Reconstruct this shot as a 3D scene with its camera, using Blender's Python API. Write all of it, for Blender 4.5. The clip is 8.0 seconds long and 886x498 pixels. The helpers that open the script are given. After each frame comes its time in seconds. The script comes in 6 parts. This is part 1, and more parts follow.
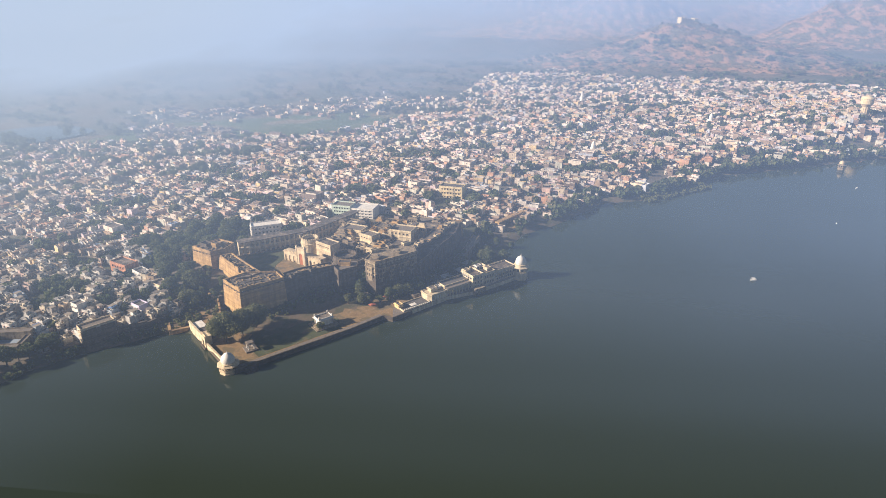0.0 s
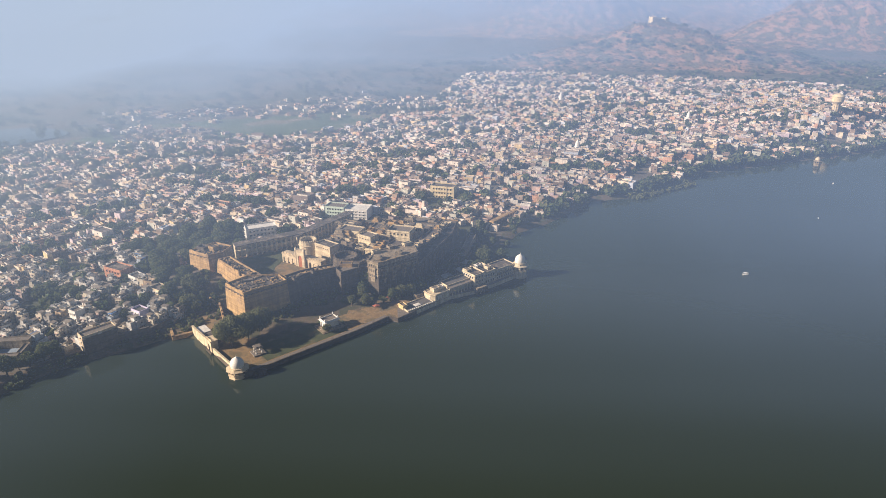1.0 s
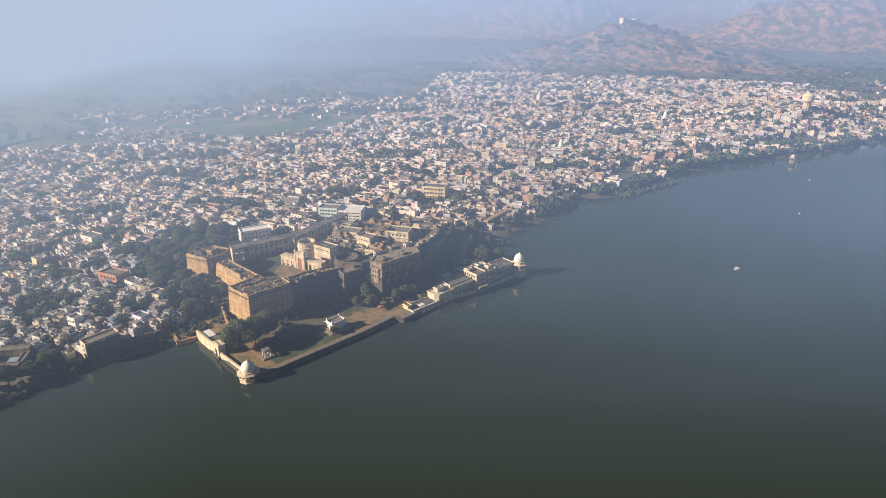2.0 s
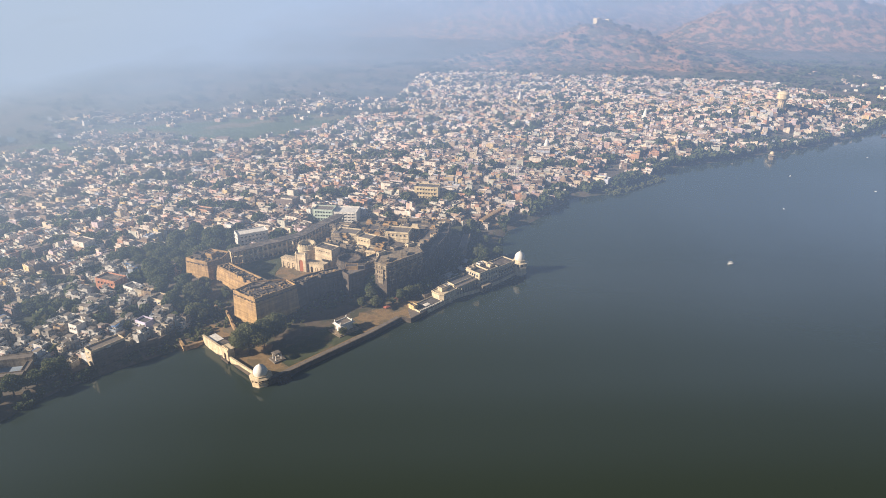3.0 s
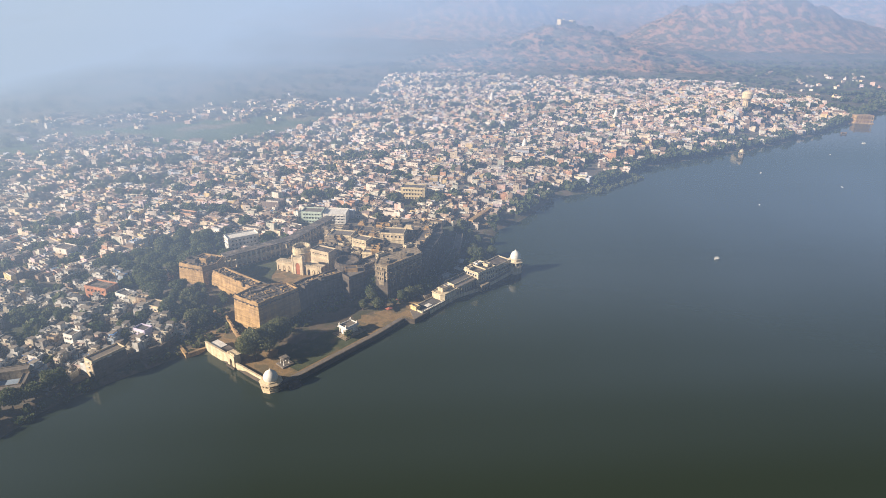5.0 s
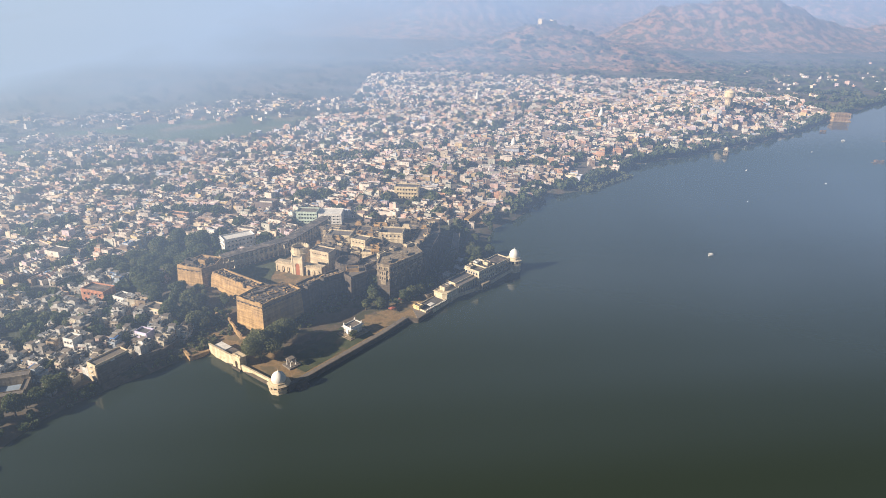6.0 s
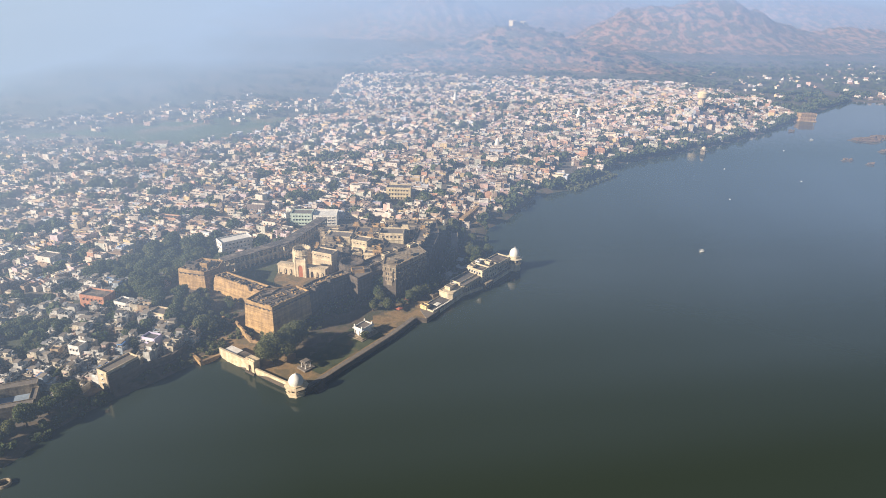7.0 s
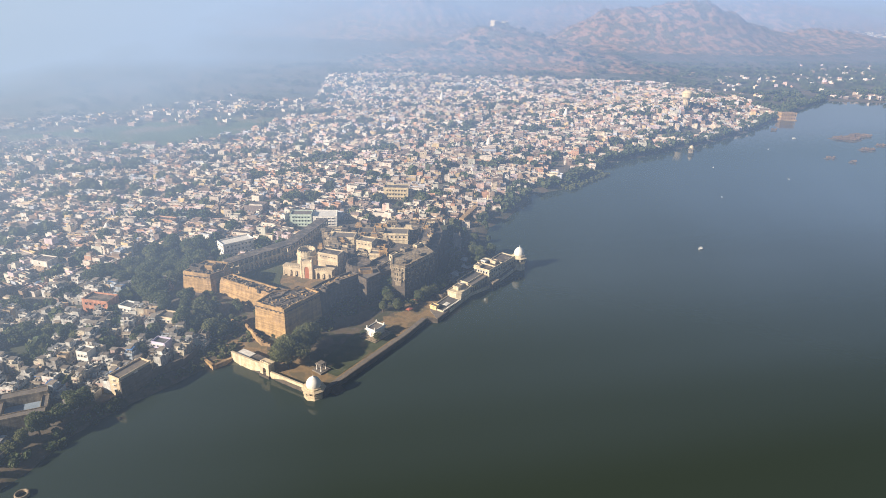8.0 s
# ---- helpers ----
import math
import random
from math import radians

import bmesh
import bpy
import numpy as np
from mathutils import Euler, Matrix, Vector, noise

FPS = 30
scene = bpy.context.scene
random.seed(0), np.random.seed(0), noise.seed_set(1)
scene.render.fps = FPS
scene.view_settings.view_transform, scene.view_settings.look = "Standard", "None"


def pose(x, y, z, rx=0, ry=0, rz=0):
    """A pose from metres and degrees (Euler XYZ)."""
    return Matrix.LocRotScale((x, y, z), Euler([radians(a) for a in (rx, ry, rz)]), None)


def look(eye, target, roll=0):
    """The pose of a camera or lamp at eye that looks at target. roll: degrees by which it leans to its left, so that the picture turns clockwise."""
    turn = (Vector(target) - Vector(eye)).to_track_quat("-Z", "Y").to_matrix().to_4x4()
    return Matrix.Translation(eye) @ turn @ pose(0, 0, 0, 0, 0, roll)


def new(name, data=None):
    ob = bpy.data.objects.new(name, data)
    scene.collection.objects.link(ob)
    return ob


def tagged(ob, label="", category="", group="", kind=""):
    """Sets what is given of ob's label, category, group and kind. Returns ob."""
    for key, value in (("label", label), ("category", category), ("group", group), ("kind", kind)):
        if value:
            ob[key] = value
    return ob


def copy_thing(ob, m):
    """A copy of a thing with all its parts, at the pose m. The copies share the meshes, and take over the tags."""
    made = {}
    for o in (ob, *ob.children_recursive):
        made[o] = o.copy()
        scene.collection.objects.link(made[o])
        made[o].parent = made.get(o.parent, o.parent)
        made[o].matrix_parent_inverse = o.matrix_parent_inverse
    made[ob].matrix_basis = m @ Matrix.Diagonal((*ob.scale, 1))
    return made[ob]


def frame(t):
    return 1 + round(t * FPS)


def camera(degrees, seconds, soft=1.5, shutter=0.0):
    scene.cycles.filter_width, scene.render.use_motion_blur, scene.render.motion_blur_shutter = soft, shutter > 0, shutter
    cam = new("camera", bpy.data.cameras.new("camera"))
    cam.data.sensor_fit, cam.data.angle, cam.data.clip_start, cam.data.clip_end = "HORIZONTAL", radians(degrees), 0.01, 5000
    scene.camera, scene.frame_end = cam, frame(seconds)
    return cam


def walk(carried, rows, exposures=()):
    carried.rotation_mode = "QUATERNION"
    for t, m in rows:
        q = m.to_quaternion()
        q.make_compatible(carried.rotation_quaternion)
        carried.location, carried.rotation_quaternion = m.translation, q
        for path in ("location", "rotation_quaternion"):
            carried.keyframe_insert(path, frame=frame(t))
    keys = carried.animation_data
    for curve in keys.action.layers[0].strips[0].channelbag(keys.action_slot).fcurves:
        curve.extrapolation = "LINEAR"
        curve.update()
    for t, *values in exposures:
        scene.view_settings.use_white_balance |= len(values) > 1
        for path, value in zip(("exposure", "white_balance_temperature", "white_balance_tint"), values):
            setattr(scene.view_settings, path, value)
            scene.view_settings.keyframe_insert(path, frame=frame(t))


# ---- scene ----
cam = camera(69.0, 8.0, soft=0.9)
PATH = [
    (0, (30.57, 15.105, 187.665), (30.353, 16.944, 186.91), -0.5),
    (0.5, (21.008, 13.19, 188.374), (20.835, 15.033, 187.618), -0.4),
    (1, (10.326, 11.653, 189.269), (10.201, 13.499, 188.51), -0.3),
    (1.5, (0.044, 10.161, 189.743), (-0.034, 12.009, 188.984), -0.1),
    (3, (-32.528, 7.154, 190.217), (-32.466, 9.004, 189.459), 0.1),
    (3.5, (-38.224, 7.11, 190.517), (-38.136, 8.959, 189.758), 0.2),
    (4, (-46.0, 7.333, 190.336), (-45.873, 9.179, 189.577), 0.2),
    (4.5, (-53.101, 7.537, 190.382), (-52.94, 9.381, 189.626), 0.4),
    (6, (-73.646, 9.516, 189.969), (-73.391, 11.35, 189.212), 0.8),
    (6.5, (-86.736, 9.712, 189.478), (-86.426, 11.539, 188.726), 1.0),
    (7, (-99.611, 11.727, 189.561), (-99.248, 13.544, 188.809), 1.3),
    (7.5, (-111.922, 14.463, 188.655), (-111.515, 16.272, 187.906), 1.5),
    (8, (-119.66, 17.103, 188.383), (-119.224, 18.905, 187.633), 1.6),
]
walk(cam, [(t, look(eye, to, roll)) for t, eye, to, roll in PATH], [(0, 0.92, 6550, 15.5), (0.5, 0.79, 6550, 15.5), (1.5, 0.76, 6550, 15.5), (3, 0.79, 6550, 14), (4.5, 0.83, 6530, 13), (6, 0.86, 6480, 12.5), (8, 0.87, 6430, 12)])

# ---- world, sun, exposure ----
SUN_EL, SUN_ROT = radians(24), radians(254)
world = bpy.data.worlds.new("sky")
scene.world = world
world.use_nodes = True
wn = world.node_tree.nodes
sky = wn.new("ShaderNodeTexSky")
sky.sky_type, sky.sun_disc, sky.sun_elevation, sky.sun_rotation = "NISHITA", False, SUN_EL, SUN_ROT
sky.dust_density, sky.air_density, sky.ozone_density = 0.5, 1.2, 2.0
wn["Background"].inputs["Strength"].default_value = 0.031
world.node_tree.links.new(sky.outputs["Color"], wn["Background"].inputs["Color"])
sun = new("sun", bpy.data.lights.new("sun", "SUN"))
sun.data.energy, sun.data.angle, sun.data.color = 5.0, radians(0.6), (1.0, 0.855, 0.66)
sun.matrix_world = look((-960, -270, 444), (0, 0, 0))


# ---- materials ----
def material(name, colour, rough=0.85, spread=0.25, size=4.0, fine=0.6, bump=0.3, second=None, share=0.5, island=None, metal=0.0, streak=0.0, band=0.0):
    """Base colour with a coarse and a fine variation in metres; second: a colour mixed in by patches; island: colours picked per piece."""
    m = bpy.data.materials.new(name)
    m.use_nodes = True
    n, link = m.node_tree.nodes, m.node_tree.links.new
    b = n["Principled BSDF"]
    b.inputs["Roughness"].default_value, b.inputs["Metallic"].default_value = rough, metal
    geo = n.new("ShaderNodeNewGeometry")
    def tex(scale, detail, stretch=1.0):
        t, mp = n.new("ShaderNodeTexNoise"), n.new("ShaderNodeMapping")
        mp.inputs["Scale"].default_value = (1, 1, stretch)
        link(geo.outputs["Position"], mp.inputs["Vector"])
        link(mp.outputs["Vector"], t.inputs["Vector"])
        t.inputs["Scale"].default_value, t.inputs["Detail"].default_value = scale, detail
        return t.outputs["Fac"]
    coarse, small = tex(1 / size, 4), tex(1 / fine, 3)
    def mix(kind, fac, a, c):
        x = n.new("ShaderNodeMix")
        x.data_type, x.blend_type = "RGBA", kind
        for sock, v in ((x.inputs[0], fac), (x.inputs[6], a), (x.inputs[7], c)):
            if isinstance(v, bpy.types.NodeSocket):
                link(v, sock)
            else:
                sock.default_value = v if isinstance(v, float) else (*v, 1)
        return x.outputs[2]
    def ramp(fac, stops, kind="LINEAR"):
        r = n.new("ShaderNodeValToRGB")
        r.color_ramp.interpolation = kind
        while len(r.color_ramp.elements) < len(stops):
            r.color_ramp.elements.new(0.5)
        for e, (p, c) in zip(r.color_ramp.elements, stops):
            e.position, e.color = p, (*c, 1)
        link(fac, r.inputs["Fac"])
        return r.outputs["Color"]
    base = colour
    if island:
        base = ramp(geo.outputs["Random Per Island"], [(i / len(island), c) for i, c in enumerate(island)], "CONSTANT")
    if second:
        lo = 0.5 + (0.5 - share) * 0.35
        base = mix("MIX", ramp(coarse, [(lo - 0.05, (0, 0, 0)), (lo + 0.07, (1, 1, 1))]), base, second)
    shade = ramp(coarse, [(0.3, (1 - spread,) * 3), (0.7, (1 + spread * 0.3,) * 3)])
    out = mix("MULTIPLY", 1.0, base, shade)
    out = mix("MULTIPLY", 1.0, out, ramp(small, [(0.3, (1 - spread * 0.7,) * 3), (0.7, (1.0,) * 3)]))
    if streak:
        out = mix("MULTIPLY", 1.0, out, ramp(tex(0.55, 3, 0.12), [(0.38, (1 - streak,) * 3), (0.62, (1.0,) * 3)]))
    if band:
        layers = tex(1.0, 4, 1.0)
        layers.node.inputs["Vector"].links[0].from_node.inputs["Scale"].default_value = (0.05, 0.05, 1.1)
        out = mix("MULTIPLY", 1.0, out, ramp(layers, [(0.36, (1 - band,) * 3), (0.6, (1.0,) * 3)]))
    link(out, b.inputs["Base Color"])
    if bump:
        bp = n.new("ShaderNodeBump")
        bp.inputs["Strength"].default_value, bp.inputs["Distance"].default_value = bump, fine * 0.3
        link(small, bp.inputs["Height"])
        link(bp.outputs["Normal"], b.inputs["Normal"])
    return m


def leaves(name, colours):
    m = material(name, colours[0], 0.8, 0.35, 3, 0.8, 0.0, island=colours)
    n, link = m.node_tree.nodes, m.node_tree.links.new
    b, out = n["Principled BSDF"], n["Material Output"]
    thin, both = n.new("ShaderNodeBsdfTranslucent"), n.new("ShaderNodeMixShader")
    link(b.inputs["Base Color"].links[0].from_socket, thin.inputs["Color"])
    both.inputs[0].default_value = 0.4
    link(b.outputs[0], both.inputs[1]), link(thin.outputs[0], both.inputs[2]), link(both.outputs[0], out.inputs["Surface"])
    return m


sandstone = material("sandstone", (0.70, 0.455, 0.205), 0.9, 0.35, 9, 1.2, 0.5, (0.43, 0.285, 0.15), 0.38, streak=0.28, band=0.34)
# shade is put into this darker stone for lake-side walls; quays share it
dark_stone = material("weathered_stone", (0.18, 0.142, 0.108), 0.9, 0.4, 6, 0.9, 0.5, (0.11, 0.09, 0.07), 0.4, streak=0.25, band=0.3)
old_plaster = material("old_lime_plaster", (0.56, 0.45, 0.31), 0.85, 0.45, 4, 0.8, 0.3, (0.33, 0.26, 0.18), 0.4, streak=0.5, band=0.25)
cream_plaster = material("cream_plaster", (0.74, 0.60, 0.41), 0.8, 0.3, 5, 0.7, 0.2, streak=0.18, band=0.15)
palace_plaster = material("stained_palace_plaster", (0.87, 0.73, 0.50), 0.85, 0.3, 3.5, 0.7, 0.3, (0.60, 0.47, 0.31), 0.26, streak=0.28, band=0.12)
white_plaster = material("white_plaster", (0.78, 0.75, 0.70), 0.75, 0.15, 4, 0.6, 0.15, streak=0.12)
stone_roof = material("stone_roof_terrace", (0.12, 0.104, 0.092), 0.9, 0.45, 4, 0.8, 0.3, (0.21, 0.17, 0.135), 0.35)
pale_roof = material("lime_roof_terrace", (0.26, 0.22, 0.18), 0.9, 0.45, 4, 0.7, 0.3, (0.17, 0.15, 0.135), 0.45)
grey_roof = material("cement_roof_terrace", (0.155, 0.148, 0.145), 0.9, 0.45, 4, 0.7, 0.2, (0.085, 0.08, 0.08), 0.4)
dark_glass = material("dark_window", (0.02, 0.022, 0.025), 0.25, 0.2, 2, 0.5, 0.0)
# near-black colour stands in for the shade inside openings
opening_shade = material("painted_opening_shade", (0.03, 0.026, 0.022), 0.9, 0.2, 2, 0.5, 0.0)
red_wood = material("painted_red_door", (0.42, 0.14, 0.06), 0.6, 0.2, 2, 0.3, 0.1)
brown_wood = material("old_wood", (0.16, 0.1, 0.06), 0.7, 0.3, 2, 0.3, 0.2)
lawn = material("lawn", (0.075, 0.092, 0.036), 0.95, 0.45, 6, 0.5, 0.5, (0.12, 0.095, 0.045), 0.24)
dirt = material("bare_earth", (0.37, 0.245, 0.115), 0.95, 0.45, 7, 0.8, 0.5, (0.16, 0.125, 0.065), 0.48)
town_ground = material("dusty_ground", (0.17, 0.145, 0.115), 0.95, 0.4, 16, 1.5, 0.4, (0.06, 0.068, 0.035), 0.4)
fields = material("crop_fields", (0.075, 0.12, 0.04), 0.95, 0.35, 60, 6, 0.3, (0.17, 0.14, 0.085), 0.35)
scrubland = material("scrubland", (0.16, 0.125, 0.085), 0.95, 0.4, 90, 12, 0.4, (0.06, 0.065, 0.035), 0.5)
hill_earth = material("hill_scrub", (0.52, 0.29, 0.18), 0.95, 0.45, 24, 6, 0.7, (0.12, 0.10, 0.055), 0.58)
bank = material("lake_bank", (0.17, 0.13, 0.085), 0.95, 0.4, 10, 1, 0.4, (0.07, 0.07, 0.035), 0.45)
leaf_dark = leaves("dark_leaves", [(0.085, 0.125, 0.045), (0.115, 0.155, 0.055), (0.145, 0.175, 0.065), (0.16, 0.165, 0.07)])
leaf_light = leaves("light_leaves", [(0.16, 0.185, 0.07), (0.20, 0.215, 0.082), (0.235, 0.235, 0.095), (0.14, 0.16, 0.062)])
bark = material("bark", (0.1, 0.07, 0.045), 0.95, 0.3, 1, 0.2, 0.4)
far_walls = material("town_house_walls", (0.6, 0.56, 0.5), 0.85, 0.3, 5, 0.9, 0.2, island=[
    (0.88, 0.78, 0.67), (0.46, 0.33, 0.23), (0.86, 0.72, 0.54), (0.27, 0.19, 0.14), (0.88, 0.83, 0.77), (0.68, 0.40, 0.27), (0.36, 0.29, 0.25), (0.60, 0.64, 0.74),
    (0.82, 0.62, 0.34), (0.87, 0.77, 0.67), (0.32, 0.23, 0.18), (0.86, 0.60, 0.51), (0.27, 0.21, 0.19), (0.84, 0.74, 0.65), (0.50, 0.38, 0.29), (0.74, 0.60, 0.64), (0.72, 0.70, 0.60), (0.87, 0.76, 0.65)], streak=0.25)
roof_goods = material("roof_goods", (0.4, 0.35, 0.3), 0.8, 0.3, 3, 0.6, 0.1, island=[(0.78, 0.74, 0.68), (0.06, 0.05, 0.05), (0.30, 0.17, 0.10), (0.70, 0.62, 0.50), (0.16, 0.28, 0.50), (0.50, 0.48, 0.45), (0.10, 0.09, 0.08), (0.74, 0.70, 0.66), (0.55, 0.28, 0.16), (0.24, 0.34, 0.24)])
far_roofs = material("town_roofs", (0.34, 0.30, 0.27), 0.9, 0.45, 5, 1.0, 0.2, island=[
    (0.21, 0.158, 0.127), (0.50, 0.40, 0.31), (0.12, 0.096, 0.086), (0.40, 0.22, 0.15), (0.72, 0.62, 0.53), (0.165, 0.135, 0.12), (0.33, 0.26, 0.215), (0.26, 0.175, 0.13), (0.55, 0.46, 0.37), (0.14, 0.11, 0.10)])

water_mat = bpy.data.materials.new("lake_water")
water_mat.use_nodes = True
wm = water_mat.node_tree
wb = wm.nodes["Principled BSDF"]
wb.inputs["Base Color"].default_value = (0.026, 0.039, 0.029, 1)
wb.inputs["Roughness"].default_value, wb.inputs["IOR"].default_value = 0.05, 1.33
wg, wt1, wbp = wm.nodes.new("ShaderNodeNewGeometry"), wm.nodes.new("ShaderNodeTexNoise"), wm.nodes.new("ShaderNodeBump")
wt1.inputs["Scale"].default_value, wt1.inputs["Detail"].default_value = 0.5, 4
wbp.inputs["Strength"].default_value, wbp.inputs["Distance"].default_value = 0.12, 0.3
wm.links.new(wg.outputs["Position"], wt1.inputs["Vector"])
wm.links.new(wt1.outputs["Fac"], wbp.inputs["Height"])
wm.links.new(wbp.outputs["Normal"], wb.inputs["Normal"])


# ---- building blocks ----
def part(name, bm, mats, parent=None, label=""):
    """Links a bmesh as one mesh object, under parent where one is given."""
    me = bpy.data.meshes.new(name)
    bmesh.ops.recalc_face_normals(bm, faces=bm.faces)
    bm.to_mesh(me)
    bm.free()
    for m in mats if isinstance(mats, (list, tuple)) else [mats]:
        me.materials.append(m)
    ob = new(name, me)
    ob.parent = parent
    return tagged(ob, label)


def holder(name, x, y, z, rz, label, category, group="", kind=""):
    """An Empty at a thing's base that parents its parts."""
    ob = new(name)
    ob.empty_display_size = 0.5
    ob.matrix_world = pose(x, y, z, 0, 0, rz)
    return tagged(ob, label, category, group, kind)


def box(bm, x0, x1, y0, y1, z0, z1, mat=0, m=None):
    v = [bm.verts.new(m @ Vector(p) if m else p) for p in ((x0, y0, z0), (x1, y0, z0), (x1, y1, z0), (x0, y1, z0), (x0, y0, z1), (x1, y0, z1), (x1, y1, z1), (x0, y1, z1))]
    for f in ((3, 2, 1, 0), (4, 5, 6, 7), (0, 1, 5, 4), (1, 2, 6, 5), (2, 3, 7, 6), (3, 0, 4, 7)):
        bm.faces.new([v[i] for i in f]).material_index = mat
    return v


def offset(pts, d):
    """The outline moved outwards by d (counter-clockwise outlines)."""
    out, n = [], len(pts)
    for i in range(n):
        a, b, c = (Vector(pts[(i + k) % n]) for k in (-1, 0, 1))
        e, f = (b - a).normalized(), (c - b).normalized()
        ne, nf = Vector((e.y, -e.x)), Vector((f.y, -f.x))
        q = (ne + nf) / max(0.35, 1 + ne.dot(nf))
        out.append(tuple(b + q * d))
    return out


def ccw(pts):
    a = sum(p[0] * q[1] - q[0] * p[1] for p, q in zip(pts, pts[1:] + pts[:1]))
    return list(pts) if a > 0 else list(pts)[::-1]


def solid(bm, pts, z0, z1, batter=0.0, mat=0, roof=None, parapet=0.0, thick=0.5):
    """An upright block on an outline: foot spread by batter, and where parapet is given a wall round a sunken roof."""
    pts = ccw(pts)
    low = [bm.verts.new((*p, z0)) for p in offset(pts, batter)]
    top = [bm.verts.new((*p, z1)) for p in pts]
    n = len(pts)
    def ring(a, b, mt):
        for i in range(n):
            bm.faces.new((a[i], a[(i + 1) % n], b[(i + 1) % n], b[i])).material_index = mt
    ring(low, top, mat)
    bm.faces.new(low[::-1]).material_index = mat
    if parapet:
        inner = [bm.verts.new((*p, z1)) for p in offset(pts, -thick)]
        floor_ = [bm.verts.new((*p, z1 - parapet)) for p in offset(pts, -thick)]
        ring(top, inner, mat)
        ring(inner, floor_, mat)
        bm.faces.new(floor_).material_index = mat if roof is None else roof
    else:
        bm.faces.new(top).material_index = mat if roof is None else roof


def lathe(bm, profile, seg=20, centre=(0, 0), mat=0):
    """A turned body from (radius, height) pairs."""
    rings = []
    for r, z in profile:
        rings.append([bm.verts.new((centre[0] + r * math.cos(2 * math.pi * i / seg), centre[1] + r * math.sin(2 * math.pi * i / seg), z)) for i in range(seg)] if r > 0.001 else [bm.verts.new((*centre, z))])
    for a, b in zip(rings, rings[1:]):
        for i in range(seg):
            j = (i + 1) % seg
            f = [a[i % len(a)], a[j % len(a)], b[j % len(b)], b[i % len(b)]]
            f = list(dict.fromkeys(f))
            if len(f) > 2:
                bm.faces.new(f).material_index = mat


def circle(x, y, r, n=16, a0=0.0):
    return [(x + r * math.cos(a0 + 2 * math.pi * i / n), y + r * math.sin(a0 + 2 * math.pi * i / n)) for i in range(n)]


def along(p, q):
    """A frame with x along p to q, y to the left, origin at p; and the length."""
    d = Vector(q) - Vector(p)
    return Matrix.Translation((*p, 0)) @ Matrix.Rotation(math.atan2(d.y, d.x), 4, "Z"), d.length


def arch_panel(bm, m, x0, w, z0, h, ow, oh, y0, y1, mat=0):
    """A wall panel of width w and height h with one arched opening, extruded from y0 to y1 in the frame m."""
    a, r = (w - ow) / 2, ow / 2
    pts = [(0, 0), (0, h), (w, h), (w, 0), (w - a, 0)]
    pts += [(w / 2 + r * math.cos(math.pi * k / 6), oh - r + r * 1.15 * math.sin(math.pi * k / 6)) for k in range(7)]
    pts += [(a, 0)]
    f = [bm.verts.new(m @ Vector((x0 + x, y0, z0 + z))) for x, z in pts]
    g = [bm.verts.new(m @ Vector((x0 + x, y1, z0 + z))) for x, z in pts]
    bm.faces.new(f).material_index = mat
    bm.faces.new(g[::-1]).material_index = mat
    for i in range(len(pts)):
        j = (i + 1) % len(pts)
        bm.faces.new((f[j], f[i], g[i], g[j])).material_index = mat


# ---- the lie of the land ----
SHORE = [(-1500, -700), (-700, -150), (-420, 60), (-300, 180), (-238, 250), (-231, 260), (-221, 280), (-211, 291.5), (-193, 306), (-169, 325.5), (-160, 328),
         (-140, 314), (-116, 291), (-104, 297), (-62, 338), (-44, 356), (-33, 363), (-12, 386), (8, 399), (15, 406), (38, 427), (32, 437),
         (24, 455), (30, 482), (40, 508), (67, 533), (112, 595), (153, 608), (224, 665), (240, 700), (295, 721), (372, 757), (459, 797),
         (572, 862), (666, 935), (819, 1042), (919, 1112), (1030, 1077), (1250, 1060), (1700, 960), (2600, 800), (5200, 500)]
LAND = SHORE + [(5200, 5200), (-4200, 5200), (-4200, -700)]
TOWN = [(-900, 150), (-760, 760), (-600, 740), (-440, 775), (-190, 860), (-85, 1090), (-30, 1480), (120, 1540), (250, 1430), (340, 1440), (480, 1425),
        (665, 1415), (725, 1130), (690, 950), (560, 850), (300, 715), (60, 520), (-30, 480), (-160, 330), (-235, 245), (-420, 50)]
FORT = [(-148, 348), (-128, 336), (-104, 342), (-76, 372), (-50, 374), (-20, 396), (8, 470), (5, 505), (-86, 514), (-106, 510), (-138, 462), (-172, 438), (-196, 424), (-200, 400), (-174, 388)]
GARDEN = [(-205, 300), (-170, 300), (-115, 275), (55, 420), (70, 500), (0, 505), (-20, 396), (-76, 372), (-128, 336), (-150, 350), (-168, 352), (-190, 322)]
WOOD = [(-262, 440), (-225, 468), (-200, 488), (-182, 482), (-166, 440), (-180, 425), (-205, 412), (-184, 398), (-152, 372), (-158, 352), (-178, 350), (-192, 372), (-218, 398), (-222, 418)]


def inside(poly, x, y):
    x, y = np.asarray(x, float), np.asarray(y, float)
    hit = np.zeros(x.shape, bool)
    for (ax, ay), (bx, by) in zip(poly, poly[1:] + poly[:1]):
        if ay != by:
            hit ^= ((ay > y) != (by > y)) & (x < (bx - ax) * (y - ay) / (by - ay) + ax)
    return hit


def edge_distance(line, x, y):
    x, y = np.asarray(x, float), np.asarray(y, float)
    best = np.full(x.shape, 1e9)
    for (ax, ay), (bx, by) in zip(line, line[1:]):
        dx, dy = bx - ax, by - ay
        t = np.clip(((x - ax) * dx + (y - ay) * dy) / (dx * dx + dy * dy), 0, 1)
        best = np.minimum(best, np.hypot(x - ax - t * dx, y - ay - t * dy))
    return best


